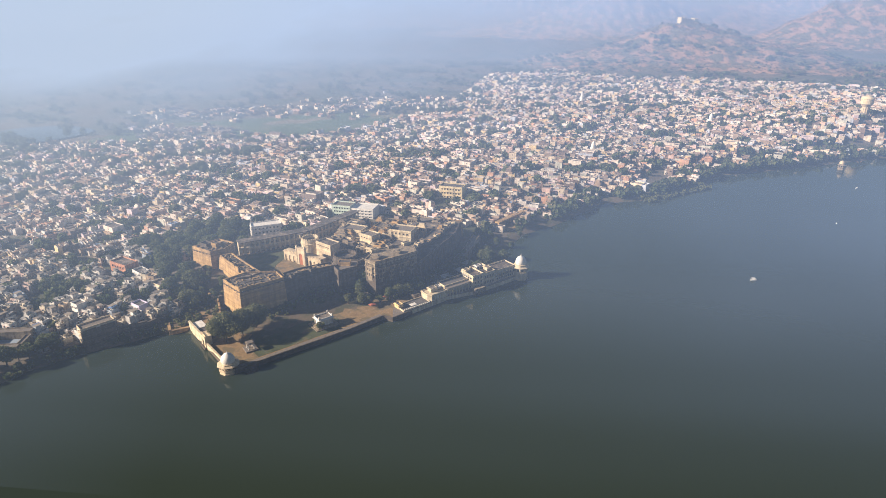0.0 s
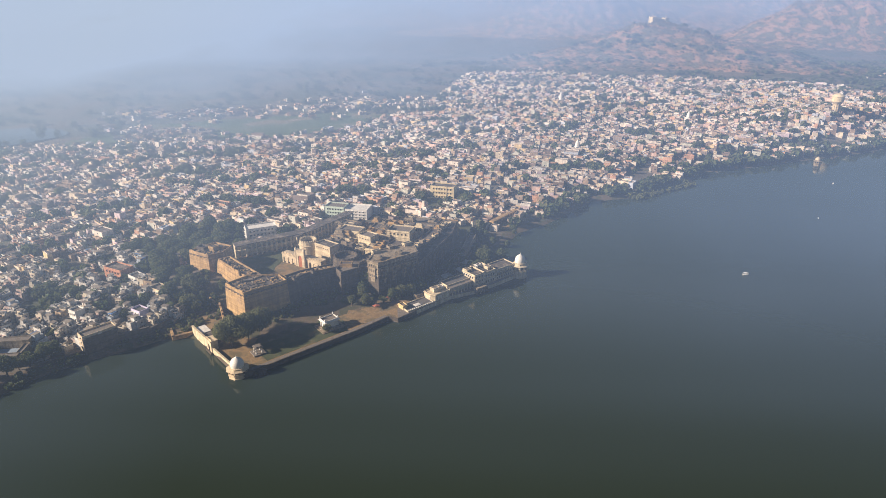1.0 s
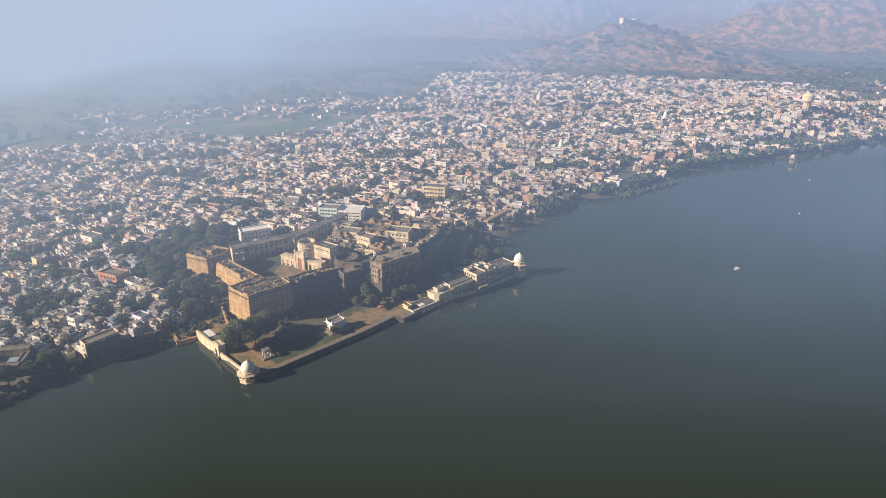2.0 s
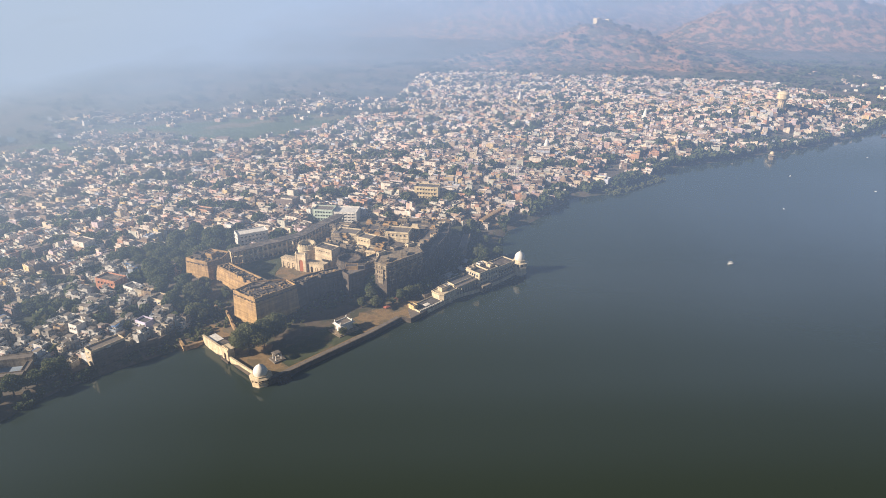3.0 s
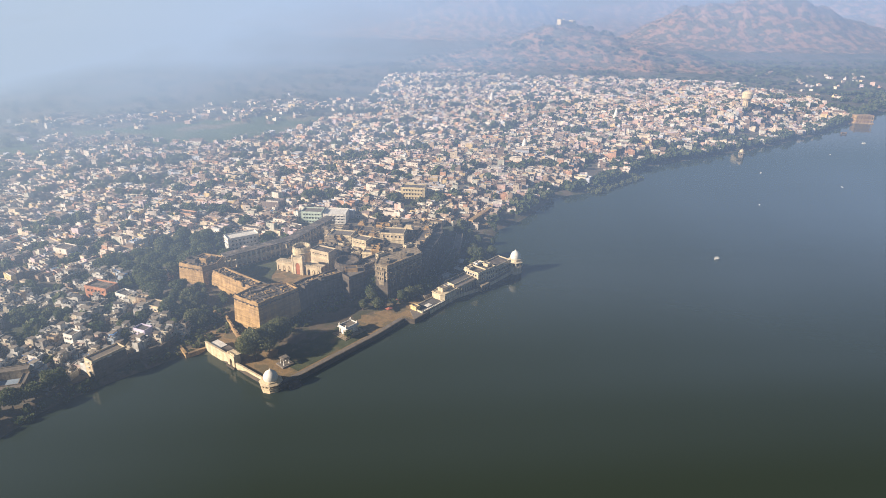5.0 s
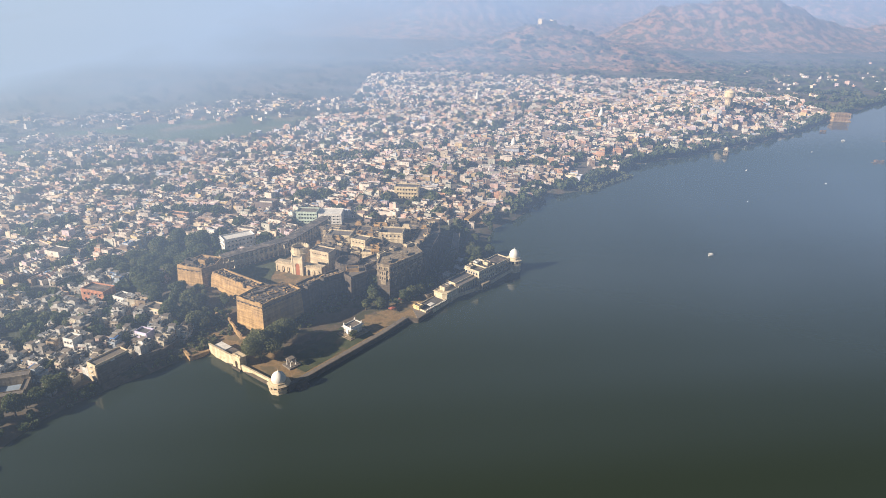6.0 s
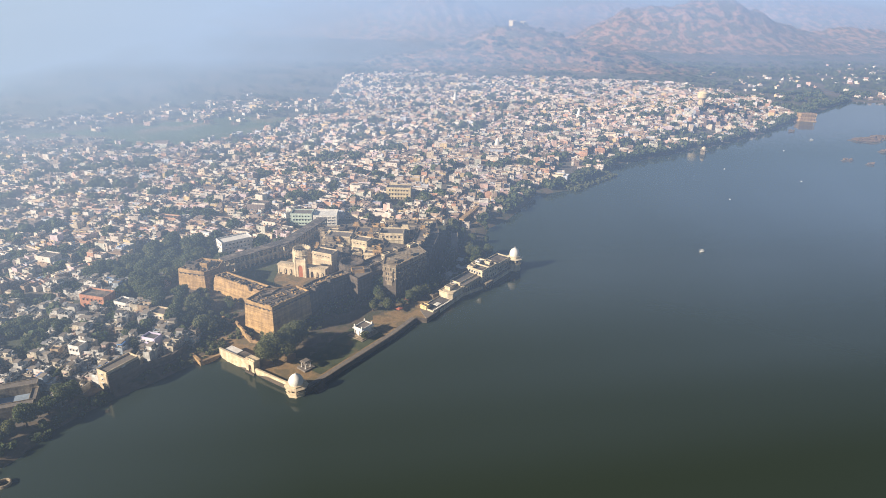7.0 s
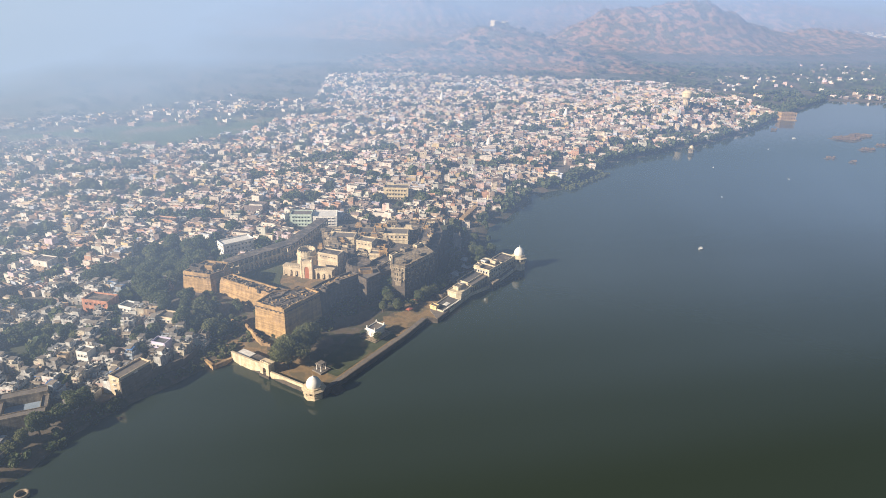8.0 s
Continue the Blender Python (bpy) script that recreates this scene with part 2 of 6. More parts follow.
def step(a, b, v):
    t = np.clip((v - a) / (b - a), 0, 1)
    return t * t * (3 - 2 * t)


def waves(x, y, size, seed):
    """Smooth relief from turned sines, about -1 to 1."""
    rng, s = np.random.RandomState(seed), 0
    for k in range(7):
        a, p, f = rng.rand() * 6.28, rng.rand() * 6.28, (0.6 + 1.1 * rng.rand()) / size
        s = s + np.sin((x * np.cos(a) + y * np.sin(a)) * f * 6.28 + p)
    return s / 3.2


# x, y, height, half width across and along, turn in degrees
HILLS = [(485, 925, 21, 120, 85, 30), (425, 1740, 62, 130, 110, 0), (310, 1760, 34, 200, 150, 0), (560, 1665, 34, 140, 120, -20), (700, 1570, 20, 150, 110, -30), (210, 1650, 16, 160, 90, 0), (400, 1590, 20, 190, 70, 5), (590, 1540, 13, 130, 60, -10),
         (1280, 2160, 158, 250, 150, -8), (970, 2230, 86, 190, 140, 0), (1650, 2150, 44, 190, 140, -15),
         (400, 2680, 118, 250, 200, 5), (100, 2720, 48, 350, 190, 0), (1900, 2650, 150, 420, 230, -20), (760, 2900, 92, 420, 220, 0),
         (1550, 3400, 125, 700, 220, 0), (300, 3700, 115, 900, 220, 0), (-900, 3500, 70, 900, 300, 0), (-2300, 3300, 110, 900, 300, 10), (2900, 3900, 170, 900, 250, -10)]


def ground_height(x, y):
    x, y = np.asarray(x, float), np.asarray(y, float)
    d = edge_distance(SHORE, x, y)
    sd = np.where(inside(LAND, x, y), d, -d)
    z = np.where(sd < 0, np.maximum(-6, sd * 0.5 - 0.6), -0.6 + 2.6 * step(0, 7, sd) + 3.6 * step(12, 70, sd))
    z = z + np.where(sd > 0, step(5, 60, sd) * waves(x, y, 120, 3) * 0.8, 0)
    z = z + 4.5 * step(8, 30, sd) * np.exp(-(((x + 172) / 34) ** 2 + ((y - 398) / 42) ** 2))
    for hx, hy, h, wx, wy, turn in HILLS:
        c, s = math.cos(radians(turn)), math.sin(radians(turn))
        u, v = (x - hx) * c + (y - hy) * s, (y - hy) * c - (x - hx) * s
        g = np.exp(-((u / wx) ** 2 + (v / wy) ** 2))
        rough = 1 + 0.06 * waves(x, y, 150, 5) + 0.035 * waves(x, y, 60, 6)
        z = z + step(30, 105, sd) * h * g * rough
    return z


def gz(x, y):
    return float(ground_height(x, y))


gx = np.concatenate([np.linspace(-4200, -640, 32), np.linspace(-620, 760, 185), np.linspace(772, 2300, 120), np.linspace(2340, 5200, 40)])
gy = np.concatenate([np.linspace(-700, 200, 24), np.linspace(206, 640, 95), np.linspace(650, 1400, 90), np.linspace(1412, 2900, 120), np.linspace(2940, 5200, 50)])
X, Y = np.meshgrid(gx, gy)
Z = ground_height(X, Y)
cols = len(gx)
idx = np.arange(X.size).reshape(X.shape)
quads = np.stack([idx[:-1, :-1], idx[:-1, 1:], idx[1:, 1:], idx[1:, :-1]], -1).reshape(-1, 4)
me = bpy.data.meshes.new("ground")
me.from_pydata(np.stack([X, Y, Z], -1).reshape(-1, 3).tolist(), [], quads.tolist())
cx, cy, cz = (A.reshape(-1)[quads].mean(1) for A in (X, Y, Z))
for m in (town_ground, fields, scrubland, hill_earth, bank, dirt):
    me.materials.append(m)
kind = np.full(len(quads), 2)
kind[inside([(-560, 690), (-392, 700), (-170, 850), (-90, 1010), (-250, 1000), (-480, 900)], cx, cy)] = 1
kind[inside(TOWN, cx, cy)] = 0
kind[inside([(-206, 318), (-112, 280), (-20, 360), (-4, 400), (-56, 384), (-86, 392), (-113, 358), (-146, 360), (-166, 402), (-184, 396), (-192, 350)], cx, cy)] = 5
kind[(kind == 5) & (edge_distance(SHORE, cx, cy) > 21)] = 4
kind[(cz > 13) & (cy > 1440)] = 3
kind[(edge_distance(SHORE, cx, cy) < 14) & (cz < 4)] = 4
me.polygons.foreach_set("material_index", kind.astype(np.int32))
me.polygons.foreach_set("use_smooth", np.ones(len(quads), bool))
tagged(new("ground", me), "dusty town ground, fields and scrubby brown hills", "ground", kind="structure")

bm = bmesh.new()
bm.faces.new([bm.verts.new(p) for p in ((-4200, -700, 0), (5200, -700, 0), (5200, 1600, 0), (-4200, 1600, 0))])
tagged(part("water", bm, water_mat), "calm dark green lake water", "lake", kind="structure")


# ---- see-through sheets that stand in for distance haze ----
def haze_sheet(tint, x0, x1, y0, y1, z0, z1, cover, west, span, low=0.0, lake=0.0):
    """A thin sloping sheet whose colour stands in for haze, its cover set for the camera's view; sun and sky light it.
    tint: its colours in the east and west; cover: (share of the climb, how much it veils); west: how much more it veils
    from east to west over span.
    """
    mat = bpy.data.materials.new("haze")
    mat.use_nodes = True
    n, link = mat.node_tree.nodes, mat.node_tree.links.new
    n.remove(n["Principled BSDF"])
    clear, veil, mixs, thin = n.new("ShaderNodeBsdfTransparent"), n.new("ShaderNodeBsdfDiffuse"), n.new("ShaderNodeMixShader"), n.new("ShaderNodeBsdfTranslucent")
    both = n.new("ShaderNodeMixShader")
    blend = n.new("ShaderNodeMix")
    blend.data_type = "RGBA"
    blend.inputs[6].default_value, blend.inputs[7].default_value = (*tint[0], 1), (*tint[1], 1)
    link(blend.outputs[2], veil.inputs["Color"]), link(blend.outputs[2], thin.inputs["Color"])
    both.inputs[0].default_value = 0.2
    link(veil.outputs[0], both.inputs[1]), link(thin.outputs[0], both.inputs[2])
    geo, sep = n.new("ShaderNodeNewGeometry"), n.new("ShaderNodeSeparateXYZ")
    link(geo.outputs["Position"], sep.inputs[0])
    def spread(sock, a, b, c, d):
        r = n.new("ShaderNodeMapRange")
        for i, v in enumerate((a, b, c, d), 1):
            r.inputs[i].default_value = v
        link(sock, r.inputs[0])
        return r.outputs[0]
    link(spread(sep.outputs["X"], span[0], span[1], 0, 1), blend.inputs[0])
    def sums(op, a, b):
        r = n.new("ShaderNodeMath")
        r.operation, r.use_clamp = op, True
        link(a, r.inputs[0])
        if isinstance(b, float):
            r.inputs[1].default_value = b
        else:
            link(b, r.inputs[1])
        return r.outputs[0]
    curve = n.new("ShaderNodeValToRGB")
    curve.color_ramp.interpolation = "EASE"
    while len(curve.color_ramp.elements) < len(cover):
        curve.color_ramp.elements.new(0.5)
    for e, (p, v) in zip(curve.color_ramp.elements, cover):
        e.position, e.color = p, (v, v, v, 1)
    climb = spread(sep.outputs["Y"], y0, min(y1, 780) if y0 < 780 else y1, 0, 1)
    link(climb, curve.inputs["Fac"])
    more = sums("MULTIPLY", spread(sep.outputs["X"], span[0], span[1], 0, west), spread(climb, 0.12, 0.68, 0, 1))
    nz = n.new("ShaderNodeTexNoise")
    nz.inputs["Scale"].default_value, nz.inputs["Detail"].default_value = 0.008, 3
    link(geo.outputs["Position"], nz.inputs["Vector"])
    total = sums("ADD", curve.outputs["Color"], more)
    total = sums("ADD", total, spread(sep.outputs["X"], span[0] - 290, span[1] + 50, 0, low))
    # extra veil that paints the eastern water lighter and bluer
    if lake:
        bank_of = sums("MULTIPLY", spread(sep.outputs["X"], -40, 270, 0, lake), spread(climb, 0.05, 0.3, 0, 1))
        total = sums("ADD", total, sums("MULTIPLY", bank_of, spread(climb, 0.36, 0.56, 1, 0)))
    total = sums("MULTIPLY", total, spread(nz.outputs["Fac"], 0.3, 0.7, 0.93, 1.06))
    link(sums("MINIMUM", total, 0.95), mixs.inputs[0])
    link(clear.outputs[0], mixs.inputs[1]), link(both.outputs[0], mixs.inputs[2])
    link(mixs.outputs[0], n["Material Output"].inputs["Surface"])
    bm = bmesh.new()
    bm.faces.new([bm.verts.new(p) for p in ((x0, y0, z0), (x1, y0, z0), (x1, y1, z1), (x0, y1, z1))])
    sheet = part("haze_veil", bm, mat)
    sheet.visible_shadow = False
    return tagged(sheet, "pale blue veil sheet standing in for distance haze", "haze", kind="structure")


# cover grows along the camera's rays, painting haze over town, lake and hills
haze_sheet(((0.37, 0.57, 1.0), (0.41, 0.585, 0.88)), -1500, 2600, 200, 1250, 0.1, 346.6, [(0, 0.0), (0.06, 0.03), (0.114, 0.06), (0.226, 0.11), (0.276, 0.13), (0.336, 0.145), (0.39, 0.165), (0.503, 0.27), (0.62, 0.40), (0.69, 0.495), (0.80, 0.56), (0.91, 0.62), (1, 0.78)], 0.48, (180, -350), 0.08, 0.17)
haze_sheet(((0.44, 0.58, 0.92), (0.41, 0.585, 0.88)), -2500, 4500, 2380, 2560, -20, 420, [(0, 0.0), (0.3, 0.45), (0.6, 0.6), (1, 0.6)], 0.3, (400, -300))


# ---- fort: battered stone walls ----
def merlons(bm, pts, z, h=1.1, w=1.3, gap=0.7, t=0.5, inset=0.3, mat=0, closed=False):
    """A row of upright blocks along an open run of points; the inside lies to the left."""
    run = list(zip(pts, pts[1:] + pts[:1])) if closed else list(zip(pts, pts[1:]))
    for p, q in run:
        m, length = along(p, q)
        n = max(1, int(length / (w + gap)))
        s = length / n
        for i in range(n):
            box(bm, i * s + gap / 2, (i + 1) * s - gap / 2, inset, inset + t, z, z + h, mat, m)


def windows(thing, p, q, z, n, w, h, mats, name="window", a=0.08, b=0.92, sill=True, label=""):
    """n framed windows along the wall face p to q (outside to the right), each a part."""
    m, length = along(p, q)
    for i in range(n):
        x = length * (a + (b - a) * (i + 0.5) / n)
        bm = bmesh.new()
        f = min(0.22, w * 0.18)
        box(bm, x - w / 2, x + w / 2, -0.04, 0.02, z, z + h, 1, m)
        for c in ((x - w / 2 - f, x - w / 2, z, z + h), (x + w / 2, x + w / 2 + f, z, z + h), (x - w / 2 - f, x + w / 2 + f, z + h, z + h + f)):
            box(bm, c[0], c[1], -0.16, 0.02, c[2], c[3], 0, m)
        if sill:
            box(bm, x - w / 2 - f * 2, x + w / 2 + f * 2, -0.75, 0.02, z + h + f, z + h + f + 0.14, 0, m)
        part(name, bm, mats, thing, label)


fort = holder("fort", -110, 400, 0, 0, "old brown sandstone fort with high battered walls beside the lake", "fort")
fort.matrix_world = Matrix.Identity(4)


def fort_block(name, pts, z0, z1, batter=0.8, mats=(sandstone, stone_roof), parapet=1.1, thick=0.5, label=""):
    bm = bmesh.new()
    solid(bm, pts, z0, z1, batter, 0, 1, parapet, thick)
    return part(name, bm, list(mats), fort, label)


fort_block("bastion", [(-145.4, 355.5), (-129.6, 343), (-109.5, 362.5), (-117, 371), (-136, 368)], -1.5, 22.6, 1.1, label="sunlit square corner bastion of rough sandstone")
# dark stone paints shade onto the lake-side wall; the bastion keeps sandstone
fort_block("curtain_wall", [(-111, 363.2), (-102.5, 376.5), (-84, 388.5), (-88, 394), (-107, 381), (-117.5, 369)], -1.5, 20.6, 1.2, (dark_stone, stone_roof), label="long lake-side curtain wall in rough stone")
bm = bmesh.new()
for out, za, zb in ((1.6, 0, 9.5), (1.15, 9.5, 13), (0.7, 13, 16), (0.3, 16, 18.2)):
    solid(bm, offset(ccw([(-135.5, 369), (-167.5, 399), (-161, 404), (-129, 375)]), out), za, zb, 0.25)
solid(bm, [(-135.5, 369), (-167.5, 399), (-161, 404), (-129, 375)], 18.2, 19.6, 0, 0, 1, 1.0, 0.7)
part("curtain_wall", bm, [sandstone, stone_roof], fort, "western curtain wall of banded sandstone courses")
rr = random.Random(9)
for x, y, w, d, z0, z1, turn in ((-134, 362, 7, 4, 20, 22.6, 25), (-126, 360, 5, 4, 20, 22.2, 25), (-140, 358.5, 4, 3, 20, 21.8, 25), (-120, 366, 5, 4, 20, 22.4, 43), (-114, 368, 4, 4, 20, 21.8, 43), (-128, 354, 6, 4, 20, 22.0, 43), (-131, 369.5, 8, 5, 19, 22.2, -40), (-122, 373, 7, 5, 17, 20.6, 43), (-182, 410, 7, 5, 21, 24.2, -25), (-174, 409, 5, 5, 21, 25, -25),
                                 (-170, 413, 5, 4, 21, 23.4, -25), (-184, 414, 5, 4, 21, 23.2, -25), (-150, 384, 2, 2, 18, 20.6, 40), (-144, 377, 2, 2, 18, 20.4, 40), (-157, 392, 2, 2, 18, 20.5, 40), (-79, 393, 8, 5, 18, 21.6, 5), (-106, 368, 3, 3, 20, 22, 50), (-97, 379, 3, 3, 20, 22, 50)):
    c, q = math.cos(radians(turn)), math.sin(radians(turn))
    bm = bmesh.new()
    solid(bm, [(x + a * w / 2 * c - b * d / 2 * q, y + a * w / 2 * q + b * d / 2 * c) for a, b in ((-1, -1), (1, -1), (1, 1), (-1, 1))], z0, z1, 0, 0, 1, 0.35 if rr.random() < 0.5 else 1.6, 0.4)
    part("roof_room", bm, [rr.choice((sandstone, dark_stone, dark_stone)), stone_roof], fort, "low ruined room on the wall top")
fort_block("bastion", [(-190, 406), (-173.5, 398), (-166, 404), (-164, 416), (-178, 422)], 1, 22.6, 1.2, label="north-western bastion with ruined rooms on top")
# the same dark stone darkens tower, keep and cliff walls as shade
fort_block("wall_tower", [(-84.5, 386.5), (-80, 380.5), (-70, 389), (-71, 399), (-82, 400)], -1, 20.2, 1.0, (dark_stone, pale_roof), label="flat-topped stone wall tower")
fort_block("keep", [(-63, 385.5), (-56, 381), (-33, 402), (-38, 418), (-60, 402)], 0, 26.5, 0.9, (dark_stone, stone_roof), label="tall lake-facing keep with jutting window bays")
fort_block("palace_wall", [(-38, 408), (-33, 402), (-13, 460), (-11, 486), (-20, 490), (-28, 462)], 0, 18, 1.0, (dark_stone, stone_roof), label="palace cliff wall above the trees, shade put into its dark stone")
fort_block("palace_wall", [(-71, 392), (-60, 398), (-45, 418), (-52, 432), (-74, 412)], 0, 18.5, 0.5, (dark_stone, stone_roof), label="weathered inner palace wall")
bm = bmesh.new()
solid(bm, [(-131, 372), (-118, 370), (-92, 394), (-72, 398), (-40, 418), (-20, 488), (-86, 500), (-97, 500), (-124, 456), (-165, 427), (-160, 404)], 0, 9.0, 0, 0, 0)
part("courtyard", bm, dirt, fort, "bare earth courtyard")
bm = bmesh.new()
solid(bm, [(-156, 405), (-138, 388), (-131, 396), (-133, 410), (-131, 424), (-126, 440), (-124, 450), (-160, 424)], 8.9, 9.12)
solid(bm, [(-110, 388), (-100, 396), (-96, 398), (-100, 386), (-116, 370), (-122, 374)], 8.9, 9.12)
part("court_lawn", bm, lawn, fort, "green court garden")

for p, q, zz in (((-145.4, 355.5), (-129.6, 343), 22.6), ((-129.6, 343), (-109.5, 362.5), 22.6), ((-111, 363.2), (-102.5, 376.5), 20.6), ((-102.5, 376.5), (-84, 388.5), 20.6), ((-167.5, 399), (-135.5, 369), 19.6), ((-190, 406), (-173.5, 398), 22.6), ((-56, 381), (-33, 402), 26.5)):
    m, length = along(p, q)
    bm, x = bmesh.new(), 0.3
    while x < length - 3:
        w = rr.uniform(1.0, 4.5)
        if rr.random() < 0.6:
            box(bm, x, min(x + w, length), 0.08, 0.65, zz - 0.1, zz + rr.choice((0.12, 0.2, 0.3, 0.35, 0.6)), 0, m)
        x += w + rr.uniform(0.1, 2.0)
    tagged(part("broken_parapet", bm, sandstone, fort, "uneven weathered parapet stones"), kind="stuff")

# fallen stones on the wall tops
for name_, area, z in (("rubble", [(-143, 356.5), (-129.5, 346), (-113, 362.5), (-118, 369), (-135, 366.5)], 21.5), ("rubble", [(-135, 371), (-165.5, 399.5), (-162, 402.5), (-131, 374.5)], 18.6),
                       ("rubble", [(-186, 407), (-174, 401), (-168, 405), (-166, 414), (-177, 419)], 21.5), ("rubble", [(-110, 366), (-102.5, 378.5), (-87, 389.5), (-89, 392), (-105, 381), (-114, 369.5)], 19.5)):
    bm, made = bmesh.new(), 0
    while made < 70:
        x, y = rr.uniform(-190, -85), rr.uniform(345, 420)
        if inside(area, x, y):
            made += 1
            a, b, h = rr.uniform(0.2, 1.0), rr.uniform(0.2, 0.7), rr.uniform(0.15, 0.9)
            box(bm, -a, a, -b, b, -0.2, h, made % 3, pose(x, y, z, rr.uniform(-12, 12), rr.uniform(-12, 12), rr.uniform(0, 180)))
    tagged(part(name_, bm, [sandstone, dark_stone, old_plaster], fort, "heaps of fallen stones and low broken walls"), kind="stuff")

# arcaded north range
for p, q, z1 in (((-164.5, 424), (-123, 453.5), 18.0), ((-127, 446.5), (-96, 502), 17.5)):
    m, length = along(p, q)
    bm = bmesh.new()
    box(bm, 0, length, 3.6, 8.0, 2, z1, 0, m)
    box(bm, -0.3, length + 0.3, -0.3, 8.2, z1, z1 + 0.5, 1, m)
    n = int(length / 3.6)
    s = length / n
    for lev, zz in enumerate((9.0, 14.2)):
        for i in range(n):
            arch_panel(bm, m, i * s, s, zz, 5.2 if lev == 0 else z1 - zz, 2.3, 3.6, 0, 0.8)
    box(bm, 0, length, 0.8, 3.6, 13.9, 14.2, 0, m)
    part("arcade", bm, [palace_plaster, stone_roof], fort, "two-storey arcaded range of weathered plaster")

# gate pavilion in the court
m, length = along((-130.6, 420.5), (-99.5, 406))
bm = bmesh.new()
n = 9
for i in range(n):
    s = length / n
    if i == 4:
        continue
    arch_panel(bm, m, i * s, s, 9, 6.6, 2.0, 4.2, 0, 0.7, 0)
    arch_panel(bm, m, i * s, s, 9, 6.6, 1.0, 2.0, 5.0, 5.4, 0)
box(bm, -0.3, length + 0.3, -0.6, 5.6, 15.6, 15.95, 0, m)
box(bm, 0, length, 2.2, 5.0, 9, 15.6, 0, m)
merlons(bm, [tuple((m @ Vector((0, 0, 0))).xy), tuple((m @ Vector((length, 0, 0))).xy)], 15.95, 0.7, 0.8, 0.5, 0.3)
gate = part("gate_range", bm, [cream_plaster], fort, "sunlit cream gate range with arches")
bm = bmesh.new()
arch_panel(bm, m, length / 2 - 3.2, 6.4, 9, 12, 3.2, 8.2, -1.2, 1.2, 0)
for sx in (-1, 1):
    lathe(bm, [(0.9, 9), (0.9, 21.2), (1.15, 21.3), (0.7, 22.2), (0, 23.2)], 10, tuple((m @ Vector((length / 2 + sx * 3.6, -0.6, 0))).xy))
box(bm, length / 2 - 3.6, length / 2 + 3.6, -1.5, 1.5, 21, 21.4, 0, m)
part("gateway", bm, [cream_plaster], fort, "tall arched cream gateway")
bm = bmesh.new()
box(bm, length / 2 - 1.6, length / 2 + 1.6, -0.95, -0.75, 9, 17.2, 0, m)
part("door", bm, red_wood, fort, "tall orange-red gate door")

# palace blocks: outline corners by frame, storeys
def palace_block(p, q, depth, z0, z1, floors, cols, mats, label):
    m, length = along(p, q)
    bm = bmesh.new()
    c = [tuple((m @ Vector(v)).xy) for v in ((0, 0, 0), (length, 0, 0), (length, depth, 0), (0, depth, 0))]
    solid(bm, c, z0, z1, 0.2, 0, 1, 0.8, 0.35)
    for f in range(1, floors + 1):
        zz = z0 + (z1 - 0.9 - z0) * f / floors
        box(bm, -0.55, length + 0.55, -0.55, depth + 0.55, zz - 0.16, zz + 0.02, 0, m)
    block = part("palace_block", bm, list(mats), fort, label)
    for f in range(floors):
        h = (z1 - 0.9 - z0) / floors
        zz = z0 + f * h + h * 0.28
        windows(block, c[0], c[1], zz, cols, min(1.3, length / cols * 0.5), h * 0.45, [mats[0], opening_shade], sill=False)
        windows(block, c[3], c[0], zz, max(2, int(cols * depth / length)), 1.2, h * 0.45, [mats[0], opening_shade], sill=False)
    return block


palace_block((-107.5, 423.5), (-95, 415.5), 9, 9, 22.8, 3, 6, (cream_plaster, stone_roof), "sunlit cream palace block with rows of small windows")
palace_block((-97, 452), (-81, 447), 11, 9, 22.5, 3, 6, (palace_plaster, pale_roof), "three-storey plastered palace block")
palace_block((-80, 440), (-70, 434), 9, 9, 23.5, 3, 4, (palace_plaster, pale_roof), "square cream palace tower room")
palace_block((-60, 446), (-43, 442), 12, 8, 25, 4, 5, (palace_plaster, pale_roof), "tall plastered palace block with balconies")
palace_block((-58, 430), (-46, 424), 10, 8, 20, 3, 4, (dark_stone, stone_roof), "palace block of stone darkened for shade")
palace_block((-102, 474), (-88, 469), 10, 8, 19, 3, 5, (old_plaster, stone_roof), "weathered plaster palace block")
palace_block((-76, 466), (-58, 462), 12, 8, 19, 3, 6, (old_plaster, stone_roof), "low plastered palace range")
palace_block((-42, 470), (-24, 466), 13, 7, 18, 3, 6, (dark_stone, pale_roof), "stone palace range with flat terrace")
palace_block((-26, 486), (-12, 483), 10, 3, 16.5, 4, 5, (sandstone, stone_roof), "reddish sandstone corner block")
palace_block((-50, 490), (-32, 486), 12, 6, 16, 3, 5, (old_plaster, pale_roof), "plastered block at the palace edge")
palace_block((-74, 488), (-58, 484), 10, 6, 15, 3, 5, (old_plaster, stone_roof), "plastered range with stone terrace")

# lake-facing ranges take the stone with shade in its colour
palace_block((-37.5, 410), (-30, 432), 7, 12, 22.5, 2, 7, (dark_stone, stone_roof), "lake-facing palace range with small windows, its stone darkened for shade")
palace_block((-30, 433), (-21, 459), 8, 10, 20.5, 2, 9, (dark_stone, stone_roof), "long palace range above the cliff wall, its stone darkened for shade")
palace_block((-22, 462), (-15, 482), 7, 10, 19, 2, 6, (old_plaster, stone_roof), "plastered range at the cliff edge")
palace_block((-62, 400), (-52, 394), 6, 16, 22, 2, 4, (old_plaster, stone_roof), "small plastered rooms behind the keep")
